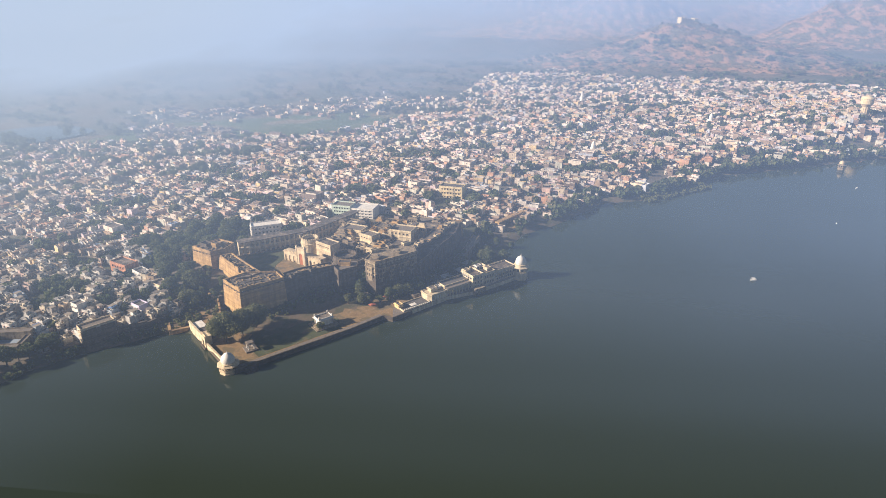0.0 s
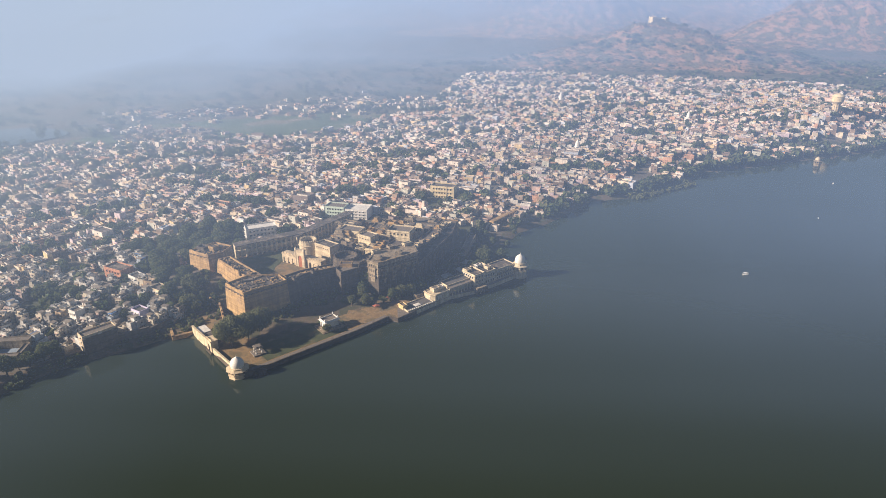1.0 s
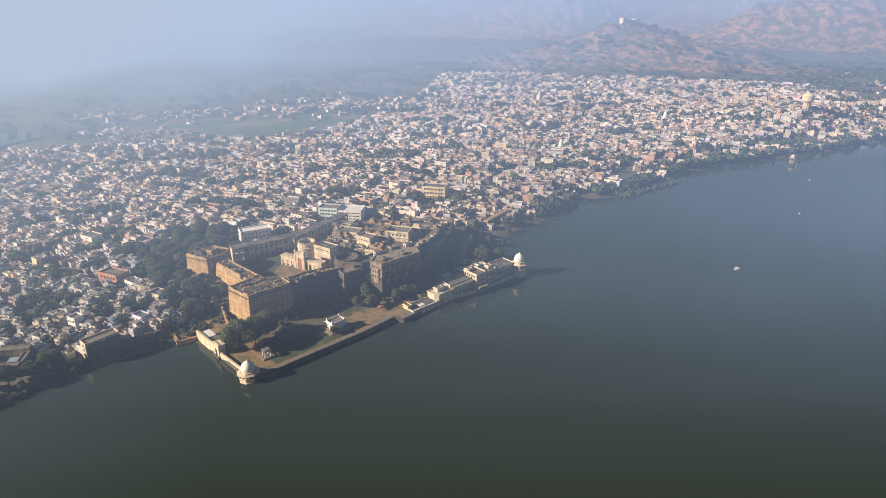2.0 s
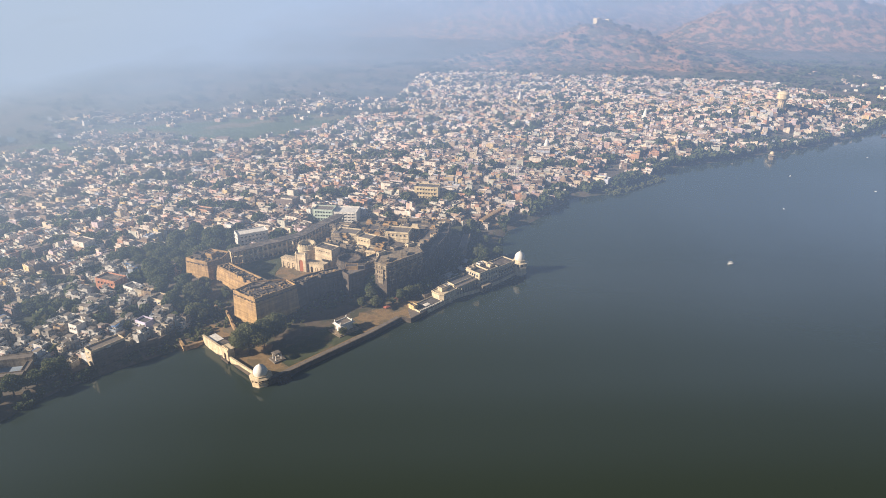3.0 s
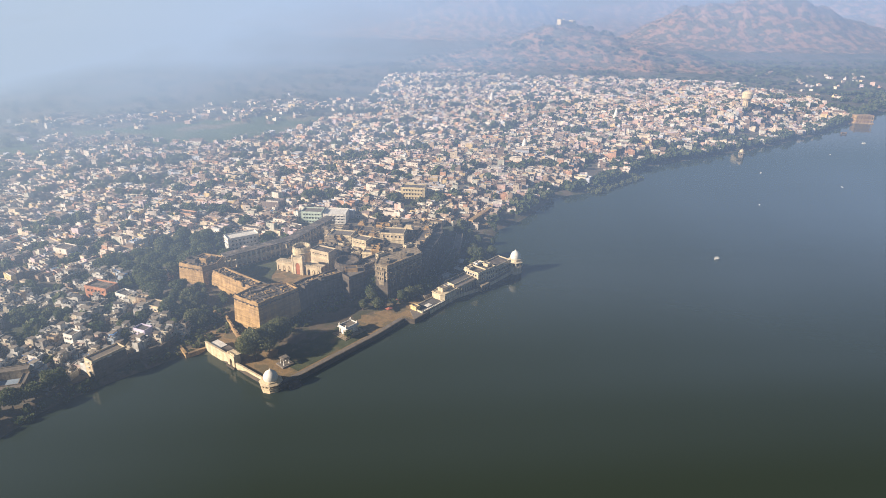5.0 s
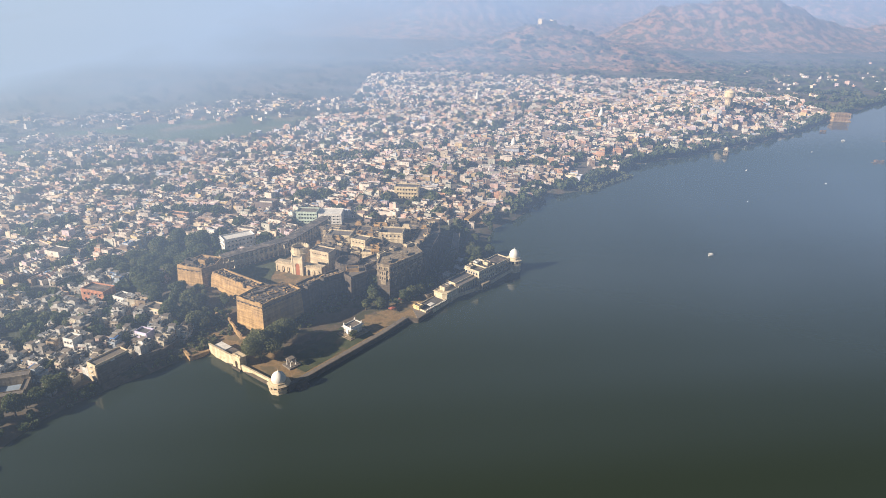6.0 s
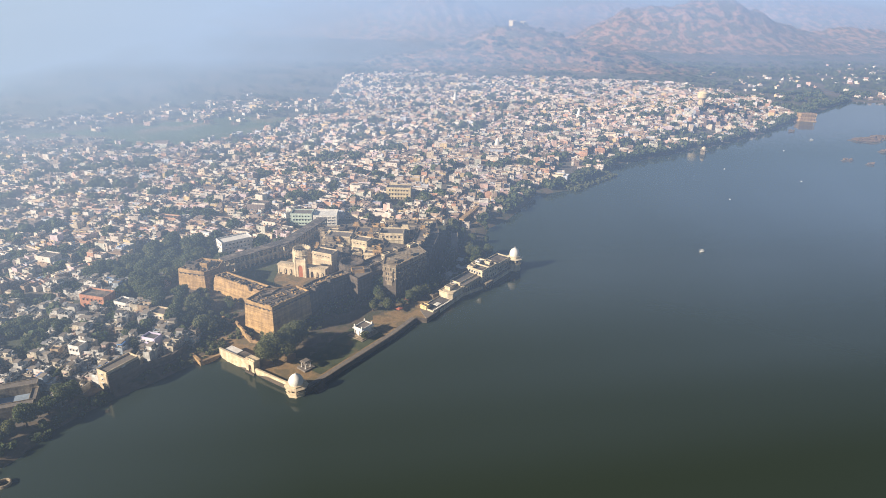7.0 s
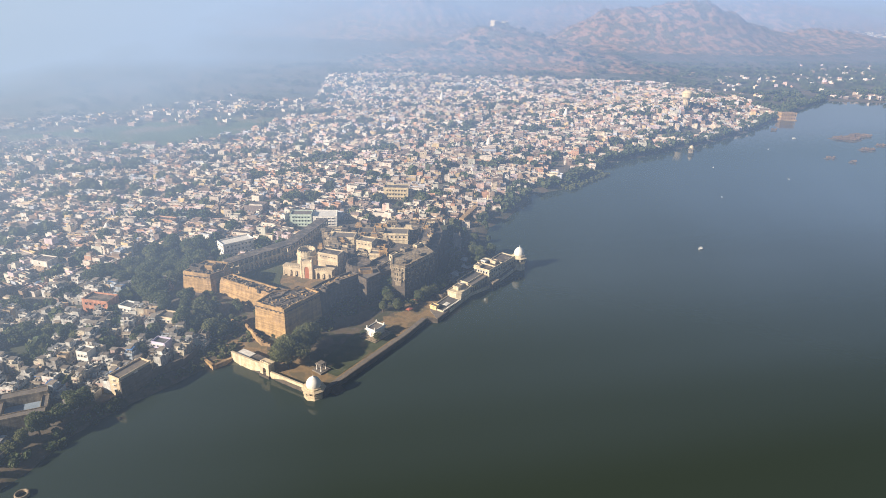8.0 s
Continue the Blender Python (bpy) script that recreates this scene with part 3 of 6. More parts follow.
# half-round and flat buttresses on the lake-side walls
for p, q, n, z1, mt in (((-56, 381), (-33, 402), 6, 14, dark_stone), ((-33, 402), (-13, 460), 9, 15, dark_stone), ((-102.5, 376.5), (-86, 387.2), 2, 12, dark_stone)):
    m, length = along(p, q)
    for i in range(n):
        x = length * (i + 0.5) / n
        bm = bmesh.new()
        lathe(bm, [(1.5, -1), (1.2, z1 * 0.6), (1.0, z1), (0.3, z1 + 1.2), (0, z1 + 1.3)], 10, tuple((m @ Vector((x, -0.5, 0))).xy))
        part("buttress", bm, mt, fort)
# string courses and drain spouts round the lake-side wall
for p, q, zz in (((-145.4, 355.5), (-129.6, 343), 20.4), ((-129.6, 343), (-109.5, 362.5), 20.4), ((-111, 363.2), (-102.5, 376.5), 18.4), ((-102.5, 376.5), (-84, 388.5), 18.4), ((-80, 380.5), (-70, 389), 18.4), ((-56, 381), (-33, 402), 23.6), ((-33, 402), (-13, 460), 16), ((-190, 406), (-173.5, 398), 20.2)):
    m, length = along(p, q)
    bm = bmesh.new()
    box(bm, 0.2, length - 0.2, -0.5, 0.1, zz, zz + 0.35, 0, m)
    for i in range(int(length / 3.2)):
        box(bm, i * 3.2 + 1.4, i * 3.2 + 1.8, -0.8, 0.1, zz - 0.5, zz, 0, m)
    part("string_course", bm, dark_stone, fort)

# small rooms, screens and pillared roof kiosks crowding the palace terraces
PALACE_TOP = [(-104, 432), (-88, 426), (-62, 424), (-46, 436), (-24, 466), (-16, 488), (-84, 490), (-104, 462)]
tops = 0
while tops < 165:
    x, y = rr.uniform(-106, -14), rr.uniform(422, 494)
    if not inside(PALACE_TOP, x, y):
        continue
    tops += 1
    w, d, z1 = rr.uniform(2.4, 7.5), rr.uniform(2.4, 6.5), rr.choice((12, 13.5, 15, 16, 17.5, 18.5, 20, 21.5))
    c, q = math.cos(radians(-17)), math.sin(radians(-17))
    box_pts = [(x + a * w / 2 * c - b * d / 2 * q, y + a * w / 2 * q + b * d / 2 * c) for a, b in ((-1, -1), (1, -1), (1, 1), (-1, 1))]
    mt = rr.choice((old_plaster, palace_plaster, palace_plaster, old_plaster, sandstone, dark_stone))
    bm = bmesh.new()
    solid(bm, box_pts, 8, z1, 0.1, 0, 1, rr.choice((0.6, 0.9, 2.2)), 0.35)
    solid(bm, offset(ccw(box_pts), 0.75), z1 - 1.3, z1 - 1.12)
    if tops % 3 == 0:
        solid(bm, offset(ccw(box_pts), -0.9), z1 - 0.5, z1 + rr.uniform(1.4, 2.6), 0.1, 0, 1)
    room = part("palace_room", bm, [mt, rr.choice((stone_roof, pale_roof))], fort, "small flat-roofed palace room with eaves")
    windows(room, box_pts[0], box_pts[1], z1 - 4, 3, 0.9, 1.7, [mt, opening_shade], sill=False)
    windows(room, box_pts[3], box_pts[0], z1 - 4, 2, 0.9, 1.7, [mt, opening_shade], sill=False)
for x, y, z, r in ((-101, 470, 19, 1.6), (-62, 448, 24.5, 2.0), (-57, 388, 26, 2.2), (-45, 398, 26, 1.8)):
    bm = bmesh.new()
    for k in range(4):
        ax, ay = x + r * (-1, 1, 1, -1)[k], y + r * (-1, -1, 1, 1)[k]
        box(bm, ax - 0.2, ax + 0.2, ay - 0.2, ay + 0.2, z - 0.5, z + 2.3)
    box(bm, x - r - 0.8, x + r + 0.8, y - r - 0.8, y + r + 0.8, z + 2.3, z + 2.5)
    box(bm, x - r * 0.8, x + r * 0.8, y - r * 0.8, y + r * 0.8, z + 2.5, z + 2.9)
    part("roof_kiosk", bm, [old_plaster], fort, "small open pillared roof kiosk with flat eaves")

# parapet rooms along the cliff-side ranges and the keep
for p, q, z0 in (((-60, 394), (-38, 414), 25.6), ((-36, 412), (-29, 432), 21.8), ((-28, 434), (-18, 460), 19.8), ((-20, 462), (-13, 484), 18.4), ((-70, 396), (-48, 424), 17.6)):
    m, length = along(p, q)
    x = 0.5
    while x < length - 3:
        w, d, h = rr.uniform(1.8, 6.2), rr.uniform(2.0, 4.5), rr.uniform(0.6, 3.0)
        y0 = rr.uniform(0.3, 3.6)
        bm = bmesh.new()
        c = [tuple((m @ Vector(v)).xy) for v in ((x, y0, 0), (x + w, y0, 0), (x + w, y0 + d, 0), (x, y0 + d, 0))]
        solid(bm, c, z0 - 1, z0 + h, 0, 0, 1, 0.4, 0.3)
        if rr.random() < 0.6:
            solid(bm, offset(ccw(c), 0.5), z0 + h - 0.7, z0 + h - 0.55)
        mt = rr.choice((palace_plaster, old_plaster, sandstone, palace_plaster))
        room = part("palace_room", bm, [mt, rr.choice((stone_roof, pale_roof))], fort, "small flat-roofed palace room with eaves")
        if h > 2:
            windows(room, c[3], c[0], z0 + 0.4, 1, 0.9, 1.3, [mt, opening_shade], sill=False)
        x += w + rr.choice((0.2, 0.5, 1.5, 4.0, 7.0))

# round towers
for x, y, r, z1, mt, lab in ((-114.5, 432, 6.3, 21.4, palace_plaster, "round plastered tower with open top"), (-82, 406, 8.2, 20.6, dark_stone, "broad round bastion with parapet walk"), (-92, 426, 4.5, 18, old_plaster, "small round stair tower")):
    bm = bmesh.new()
    solid(bm, circle(x, y, r, 20), 5, z1, 0.6, 0, 1, 2.2, 0.7)
    lathe(bm, [(r + 0.1, z1 - 3.2), (r + 0.7, z1 - 3), (r + 0.7, z1 - 2.7), (r + 0.1, z1 - 2.6)], 20, (x, y))
    merlons(bm, circle(x, y, r, 20), z1, 0.8, 1.2, 0.7, 0.5, closed=True)
    part("round_tower", bm, [mt, stone_roof], fort, lab)

# plastered upper storeys of the keep; the darker old plaster stands for their shade
bm = bmesh.new()
top_ring = ccw([(-63, 385.5), (-56, 381), (-33, 402), (-38, 418), (-60, 402)])
solid(bm, offset(top_ring, 0.35), 18.2, 26.9, 0, 0, 1, 1.2, 0.5)
for zz in (18.2, 22.3, 26.2):
    solid(bm, offset(top_ring, 0.95), zz, zz + 0.18)
crown_ = part("upper_storey", bm, [old_plaster, stone_roof], fort, "stained cream upper storeys, darkened for shade, with eaves and window rows")
for p, q, n in (((-63.3, 385.2), (-56, 380.6), 4), ((-56, 380.6), (-32.6, 402), 13)):
    for zz in (19.2, 23.2):
        windows(crown_, p, q, zz, n, 0.85, 1.9, [palace_plaster, opening_shade], sill=False)
# added panel: sunlight on this corner face is put into its lighter colour
bm = bmesh.new()
solid(bm, [(-62.2, 384.6), (-56.4, 380.9), (-56.2, 381.6), (-62, 385.4)], 12, 18.2, 0.1)
part("lit_face_panel", bm, palace_plaster, fort, "cream panel added to lighten the sunlit side of the keep's corner")

# window bays of the keep
for p, q, zz in (((-63, 385.5), (-56, 381), 16), ((-56, 381), (-33, 402), 15)):
    m, length = along(p, q)
    n = 1 if length < 10 else 4
    for i in range(n):
        bm = bmesh.new()
        w = 5.0 if n == 1 else 3.4
        x = length * (i + 0.5) / n
        box(bm, x - w / 2, x + w / 2, -1.3, 0.2, zz, zz + 7, 0, m)
        box(bm, x - w / 2 - 0.5, x + w / 2 + 0.5, -1.9, 0.2, zz + 7, zz + 7.3, 0, m)
        box(bm, x - w / 2 - 0.3, x + w / 2 + 0.3, -1.6, 0.2, zz + 3.3, zz + 3.5, 0, m)
        box(bm, x - w / 2 + 0.6, x + w / 2 - 0.6, -0.7, 0.2, zz - 3, zz, 0, m)
        for k in range(3):
            for zl in (0.8, 4.2):
                xx = x - w / 2 + w * (k + 0.5) / 3
                box(bm, xx - 0.35, xx + 0.35, -1.34, -1.2, zz + zl, zz + zl + 1.8, 1, m)
        part("window_bay", bm, [old_plaster, opening_shade], fort, "jutting plastered window bay")
windows(fort, (-33, 402), (-13, 460), 10, 12, 1.2, 2.0, [dark_stone, opening_shade], sill=False)
windows(fort, (-56, 381), (-33, 402), 7, 5, 1.0, 1.8, [dark_stone, opening_shade], sill=False)


# ---- town houses ----
rng = np.random.RandomState(11)
KEEP_CLEAR = [(-168, 474, 20), (-108, 524, 24), (-235, 395, 12), (-200, 314, 11), (-244, 296, 15), (-194, 367, 8), (-219, 386, 7), (-194, 342, 6), (-229, 335, 5.5), (478, 915, 13), (-28, 582, 15)]
GROVES = [(-272, 365, 9), (-263, 370, 8), (-249, 365, 7), (-207, 358, 6), (-289, 405, 9), (-257, 418, 7), (-254, 338, 6), (-229, 383, 5), (-310, 472, 10), (-287, 483, 8)]
cells = []
for CELL, near in ((5.7, True), (7.1, False)):
    for iy in range(int(1600 / CELL)):
        for ix in range(int(1900 / CELL)):
            u, v = -950 + (ix + 0.5) * CELL, (iy + 0.5) * CELL
            x, y = u * 0.92 + v * 0.39 - 190 + rng.uniform(-1.3, 1.3), -u * 0.39 + v * 0.92 - 60 + rng.uniform(-1.3, 1.3)
            if (math.hypot(x + 235, (y - 330) * 0.8) < 115) == near:
                cells.append((x, y))
cells = np.array(cells)
x, y = cells.T
ok = inside(TOWN, x, y) & ~inside(FORT, x, y) & ~inside(GARDEN, x, y) & ~inside(WOOD, x, y) & inside(LAND, x, y) & (edge_distance(SHORE, x, y) > np.where(x > 90, 10, 17))
for hx, hy, r in KEEP_CLEAR:
    ok &= np.hypot(x - hx, y - hy) > r
for hx, hy, r in GROVES:
    ok &= np.hypot(x - hx, y - hy) > r * 0.85
lane = np.abs(waves(x, y, 210, 21)) < 0.05
grove = waves(x, y, 75, 22) + 0.5 * waves(x, y, 33, 24) > 0.63
edge = edge_distance(TOWN + TOWN[:1], x, y)
ok &= ~lane & ~grove & (rng.rand(len(x)) < np.where(edge < 60, 0.72, 0.95))
cells = cells[ok]
heights = np.asarray(ground_height(cells[:, 0], cells[:, 1]))
order = np.argsort(np.hypot(cells[:, 0] + 225, (cells[:, 1] - 330) * 0.8))
TURN = -23 + 13 * waves(cells[:, 0], cells[:, 1], 260, 31)

PALETTE = [("white", (0.80, 0.78, 0.74)), ("cream", (0.74, 0.66, 0.52)), ("pale pink", (0.74, 0.56, 0.50)), ("pale blue", (0.60, 0.68, 0.78)),
           ("bare grey cement", (0.44, 0.41, 0.38)), ("faded ochre", (0.62, 0.46, 0.30)), ("weathered stone", (0.40, 0.33, 0.26))]
wall_mats = [material(n.replace(" ", "_") + "_wash", c, 0.85, 0.4, 3, 0.7, 0.2, streak=0.4) for n, c in PALETTE]
tank_black = material("black_plastic", (0.02, 0.02, 0.02), 0.5, 0.1, 2, 0.5, 0.0)
tan_roof = material("sunbleached_roof", (0.42, 0.36, 0.29), 0.9, 0.45, 3, 0.6, 0.2, (0.27, 0.235, 0.20), 0.45)
roof_mats = [grey_roof, tan_roof, pale_roof, tan_roof]
tin_sheet = material("tin_sheet", (0.42, 0.41, 0.40), 0.5, 0.35, 2, 0.3, 0.2, metal=0.4)
blue_sheet = material("blue_plastic_sheet", (0.12, 0.25, 0.55), 0.5, 0.2, 2, 0.3, 0.1)


def house(seed, tone):
    """A flat-roofed town house: walls with a parapet, upper room, windows, door and water tank."""
    r = random.Random(seed)
    w, d, floors = r.uniform(4.0, 6.8), r.uniform(3.8, 6.0), r.choice((1, 1, 1, 1, 1, 2, 2))
    h, lot = floors * 2.9, wall_mats[tone]
    trim_mat = wall_mats[(tone * 3 + seed) % 3]
    thing = holder("house", 0, 0, 0, 0, f"{PALETTE[tone][0]} flat-roofed town house of {('one', 'two', 'three')[floors - 1]} {'storey' if floors == 1 else 'storeys'} with roof parapet", "house", "town houses by the lake")
    bm = bmesh.new()
    c = [(-w / 2, -d / 2), (w / 2, -d / 2), (w / 2, d / 2), (-w / 2, d / 2)]
    rim = r.choice((0.35, 0.6, 0.9))
    solid(bm, c, -3, h + rim, 0, 0, 1, rim, 0.25)
    part("house_wall", bm, [lot, roof_mats[seed % 4]], thing)
    for k in range(r.choice((1, 1, 2))):
        # lower or higher terrace built against one side
        bm = bmesh.new()
        sx, wide, deep, top = r.choice((-1, 1)), r.uniform(1.8, 3.6), r.uniform(2.6, d * 0.95), max(2.2, h + r.choice((-2.4, -1.3, -0.7, 0.7)))
        x0, y0 = (-w / 2 - wide if sx < 0 else w / 2), r.uniform(-d / 2, d / 2 - deep)
        if k:
            x0, y0, wide, deep = r.uniform(-w / 2, 0), (d / 2 if sx > 0 else -d / 2 - 2.4), r.uniform(2.4, w / 2), 2.4
        solid(bm, [(x0, y0), (x0 + wide, y0), (x0 + wide, y0 + deep), (x0, y0 + deep)], -3, top, 0, 0, 1, 0.5, 0.22)
        part("terrace", bm, [wall_mats[(tone + 4 * (seed % 2)) % 7], roof_mats[(seed + k + 1) % 4]], thing)
    if r.random() < 0.45:
        bm = bmesh.new()
        a, b = r.uniform(2.2, w * 0.6), r.uniform(2.2, d * 0.6)
        sx, sy = r.choice((-1, 1)), r.choice((-1, 1))
        ux, uy = sx * (w / 2 - a / 2 - 0.26), sy * (d / 2 - b / 2 - 0.26)
        solid(bm, [(ux - a / 2, uy - b / 2), (ux + a / 2, uy - b / 2), (ux + a / 2, uy + b / 2), (ux - a / 2, uy + b / 2)], h, h + 2.4, 0, 0, 1)
        box(bm, ux - a / 2 - 0.4, ux + a / 2 + 0.4, uy - b / 2 - 0.4, uy + b / 2 + 0.4, h + 2.4, h + 2.55, 1)
        room = part("roof_room", bm, [lot, roof_mats[(seed + 1) % 4]], thing)
        bm = bmesh.new()
        box(bm, ux - 0.45, ux + 0.45, uy - sy * (b / 2 + 0.05), uy - sy * (b / 2 - 0.02), h, h + 2, 0)
        part("door", bm, brown_wood, room)
    if r.random() < 0.6:
        bm = bmesh.new()
        lathe(bm, [(0, h), (0.65, h), (0.65, h + 1.2), (0.3, h + 1.45), (0.3, h + 1.6), (0, h + 1.6)], 10, (r.uniform(-w / 4, w / 4), r.uniform(-d / 4, d / 4)))
        part("water_tank", bm, tank_black if r.random() < 0.6 else white_plaster, thing)
    for k in range(4):
        if r.random() < 0.2:
            continue
        p, q = c[k], c[(k + 1) % 4]
        for f in range(floors):
            windows(thing, p, q, f * 2.9 + 0.9, r.choice((1, 1, 2)), r.uniform(0.8, 1.2), 1.2, [trim_mat, dark_glass])
    bm = bmesh.new()
    box(bm, -0.55, 0.55, -d / 2 - 0.1, -d / 2 + 0.03, 0, 2.1)
    part("door", bm, brown_wood, thing)
    if r.random() < 0.6:
        bm = bmesh.new()
        a, b, sx = r.uniform(1.8, 3.4), r.uniform(2.0, d * 0.8), r.choice((-1, 1))
        q = [(sx * (w / 2 - 0.3), -b / 2, h + 2.3), (sx * (w / 2 - 0.3), b / 2, h + 2.3), (sx * (w / 2 - 0.3 - a), b / 2, h + 1.8), (sx * (w / 2 - 0.3 - a), -b / 2, h + 1.8)]
        vs = [bm.verts.new(Vector(p) + Vector((0, 0, dz))) for dz in (0, 0.08) for p in q]
        for f in ((0, 1, 2, 3), (7, 6, 5, 4), (0, 4, 5, 1), (1, 5, 6, 2), (2, 6, 7, 3), (3, 7, 4, 0)):
            bm.faces.new([vs[i] for i in f])
        for px, py, pz in q:
            box(bm, px - 0.05, px + 0.05, py - 0.05, py + 0.05, h, pz)
        part("shed_roof", bm, tin_sheet if r.random() < 0.88 else blue_sheet, thing, "sloping sheet roof on posts")
    bm = bmesh.new()
    for k in range(r.randint(4, 8)):
        a, b, u, v = r.uniform(0.25, 0.9), r.uniform(0.2, 0.8), r.uniform(-0.36, 0.36) * w, r.uniform(-0.36, 0.36) * d
        box(bm, u - a, u + a, v - b, v + b, h, h + r.uniform(0.2, 1.1))
    part("roof_goods", bm, roof_goods, thing, "stacked tanks, boxes and cloths on the roof")
    if r.random() < 0.5:
        bm = bmesh.new()
        t = r.uniform(-d / 4, d / 4)
        box(bm, -w / 2 + 0.3, w * r.uniform(0, 0.4), t, t + 0.2, h, h + r.uniform(1.2, 2.2))
        part("roof_screen", bm, lot, thing)
    if floors > 1 and r.random() < 0.6:
        bm = bmesh.new()
        z = 3.0
        box(bm, -w * 0.4, w * 0.4, -d / 2 - 1.2, -d / 2, z, z + 0.15)
        box(bm, -w * 0.4, w * 0.4, -d / 2 - 1.2, -d / 2 - 1.08, z + 0.15, z + 1.0)
        part("balcony", bm, trim_mat, thing)
    return thing


models = []
for k in range(28):
    models.append(house(100 + k, (0, 1, 0, 6, 2, 0, 4, 1, 3, 0, 5, 0, 6, 1)[k % 14]))
used = set()
NEAR = 300
for k, i in enumerate(order[:NEAR]):
    j = int(rng.randint(len(models)))
    m = pose(cells[i, 0], cells[i, 1], heights[i], 0, 0, TURN[i] + rng.uniform(-6, 6) + 90 * rng.randint(4))
    if j in used:
        copy_thing(models[j], m)
    else:
        models[j].matrix_world = m
        used.add(j)

# the rest of the town, too many to count
def far_houses(name, picks, label, detail=True, low=False):
    verts, faces, mats = [], [], []
    def block(m, x0, x1, y0, y1, z0, z1, mt, rim=0.0):
        b = len(verts)
        c = ((x0, y0), (x1, y0), (x1, y1), (x0, y1))
        verts.extend(m(px, py, z) for z in (z0, z1) for px, py in c)
        faces.extend((b + i, b + (i + 1) % 4, b + 4 + (i + 1) % 4, b + 4 + i) for i in range(4))
        mats.extend([mt] * 4)
        if rim:
            t = 0.3
            ci = ((x0 + t, y0 + t), (x1 - t, y0 + t), (x1 - t, y1 - t), (x0 + t, y1 - t))
            verts.extend(m(px, py, z) for z in (z1, z1 - rim) for px, py in ci)
            for a, e in ((4, 8), (8, 12)):
                faces.extend((b + a + i, b + a + (i + 1) % 4, b + e + (i + 1) % 4, b + e + i) for i in range(4))
                mats.extend([mt] * 4)
            faces.append((b + 12, b + 13, b + 14, b + 15))
            mats.append(1)
        else:
            faces.append((b + 4, b + 5, b + 6, b + 7))
            mats.append(1 if mt == 0 else mt)
    for i in picks:
        hx, hy, hz = cells[i, 0], cells[i, 1], heights[i]
        an = radians(TURN[i] + rng.uniform(-9, 9))
        co, si = math.cos(an), math.sin(an)
        m = lambda px, py, z: (hx + px * co - py * si, hy + px * si + py * co, hz + z)
        w, d = rng.uniform(4.8, 8.8), rng.uniform(4.6, 8.2)
        if rng.rand() < 0.08:
            w, d = rng.uniform(10, 17), rng.uniform(9, 13)
        h = rng.choice((2.7, 3.2, 4.4, 5.6, 6.2, 8.4), p=(0.3, 0.25, 0.17, 0.16, 0.09, 0.03))
        if low:
            w, d, h = w * 1.4, d * 1.2, min(h, 3.4)
        # terraces of differing height side by side
        cuts = np.concatenate([[-0.5], np.sort(rng.uniform(-0.32, 0.32, rng.choice((0, 1, 1, 2)))), [0.5]])
        deep = rng.rand() < 0.5
        for a0, a1 in zip(cuts, cuts[1:]):
            if a1 - a0 < 0.12:
                continue
            th = max(2.4, h + rng.choice((-2.6, -1.2, -0.5, 0, 0.6, 2.4), p=(0.12, 0.2, 0.2, 0.24, 0.14, 0.1)))
            rim = rng.choice((0.4, 0.7, 1.0))
            q = rng.uniform(0.78, 1.0)
            x0, x1, y0, y1 = (a0 * w, a1 * w, -d / 2 * q, d / 2) if deep else (-w / 2, w / 2 * q, a0 * d, a1 * d)
            th = min(th, 1.6 + 1.2 * min(x1 - x0, y1 - y0))
            block(m, x0, x1, y0, y1, -3, th + rim, 0, rim)
            if rng.rand() < 0.28 and x1 - x0 > 3 and y1 - y0 > 3:
                a, b = rng.uniform(1.8, (x1 - x0) * 0.7), rng.uniform(1.8, (y1 - y0) * 0.7)
                ux, uy = (x0 + 0.35 + a / 2, x1 - 0.35 - a / 2)[rng.randint(2)], (y0 + 0.35 + b / 2, y1 - 0.35 - b / 2)[rng.randint(2)]
                block(m, ux - a / 2, ux + a / 2, uy - b / 2, uy + b / 2, th, th + rng.uniform(1.9, 2.6), 0)
            if rng.rand() < 0.4:
                t = rng.uniform(y0 + 0.6, y1 - 0.6)
                block(m, x0 + 0.35, rng.uniform(x0 + 1, x1 - 0.35), t, t + 0.22, th, th + rng.uniform(0.7, 1.5), 0)
            for k in range(rng.randint(1, 4)):
                a, b, u, v = rng.uniform(0.25, 0.9), rng.uniform(0.25, 0.7), rng.uniform(x0 + 0.5, x1 - 0.5), rng.uniform(y0 + 0.5, y1 - 0.5)
                block(m, u - a, u + a, v - b, v + b, th - 0.1, th + rng.uniform(0.2, 0.9), 3)
            if detail:
                for z in np.arange(0.8, th - 1.4, 2.7):
                    for k in range(rng.randint(0, 3)):
                        t = rng.uniform(x0 + 0.6, x1 - 0.6)
                        block(m, t - 0.4, t + 0.4, y0 - 0.06, y0 + 0.02, z, z + 1.1, 2)
                    for k in range(rng.randint(0, 2)):
                        t = rng.uniform(y0 + 0.6, y1 - 0.6)
                        block(m, x0 - 0.06, x0 + 0.02, t - 0.4, t + 0.4, z, z + 1.1, 2)
    me = bpy.data.meshes.new(name)
    me.from_pydata(verts, [], faces)
    for m in (far_walls, far_roofs, dark_glass, roof_goods):
        me.materials.append(m)
    me.polygons.foreach_set("material_index", np.array(mats, np.int32))
    return tagged(new(name, me), label, "houses", kind="stuff")


rest = order[NEAR:]
dist = np.hypot(cells[rest, 0] + 50, cells[rest, 1])
far_houses("town_houses", rest[dist < 650], "densely packed flat-roofed white and cream town houses")
far_houses("town_houses", rest[(dist >= 650) & (dist < 950)], "hazy packed white town houses further inland")
far_houses("town_houses", rest[dist >= 950], "distant white town houses below the hills", False)


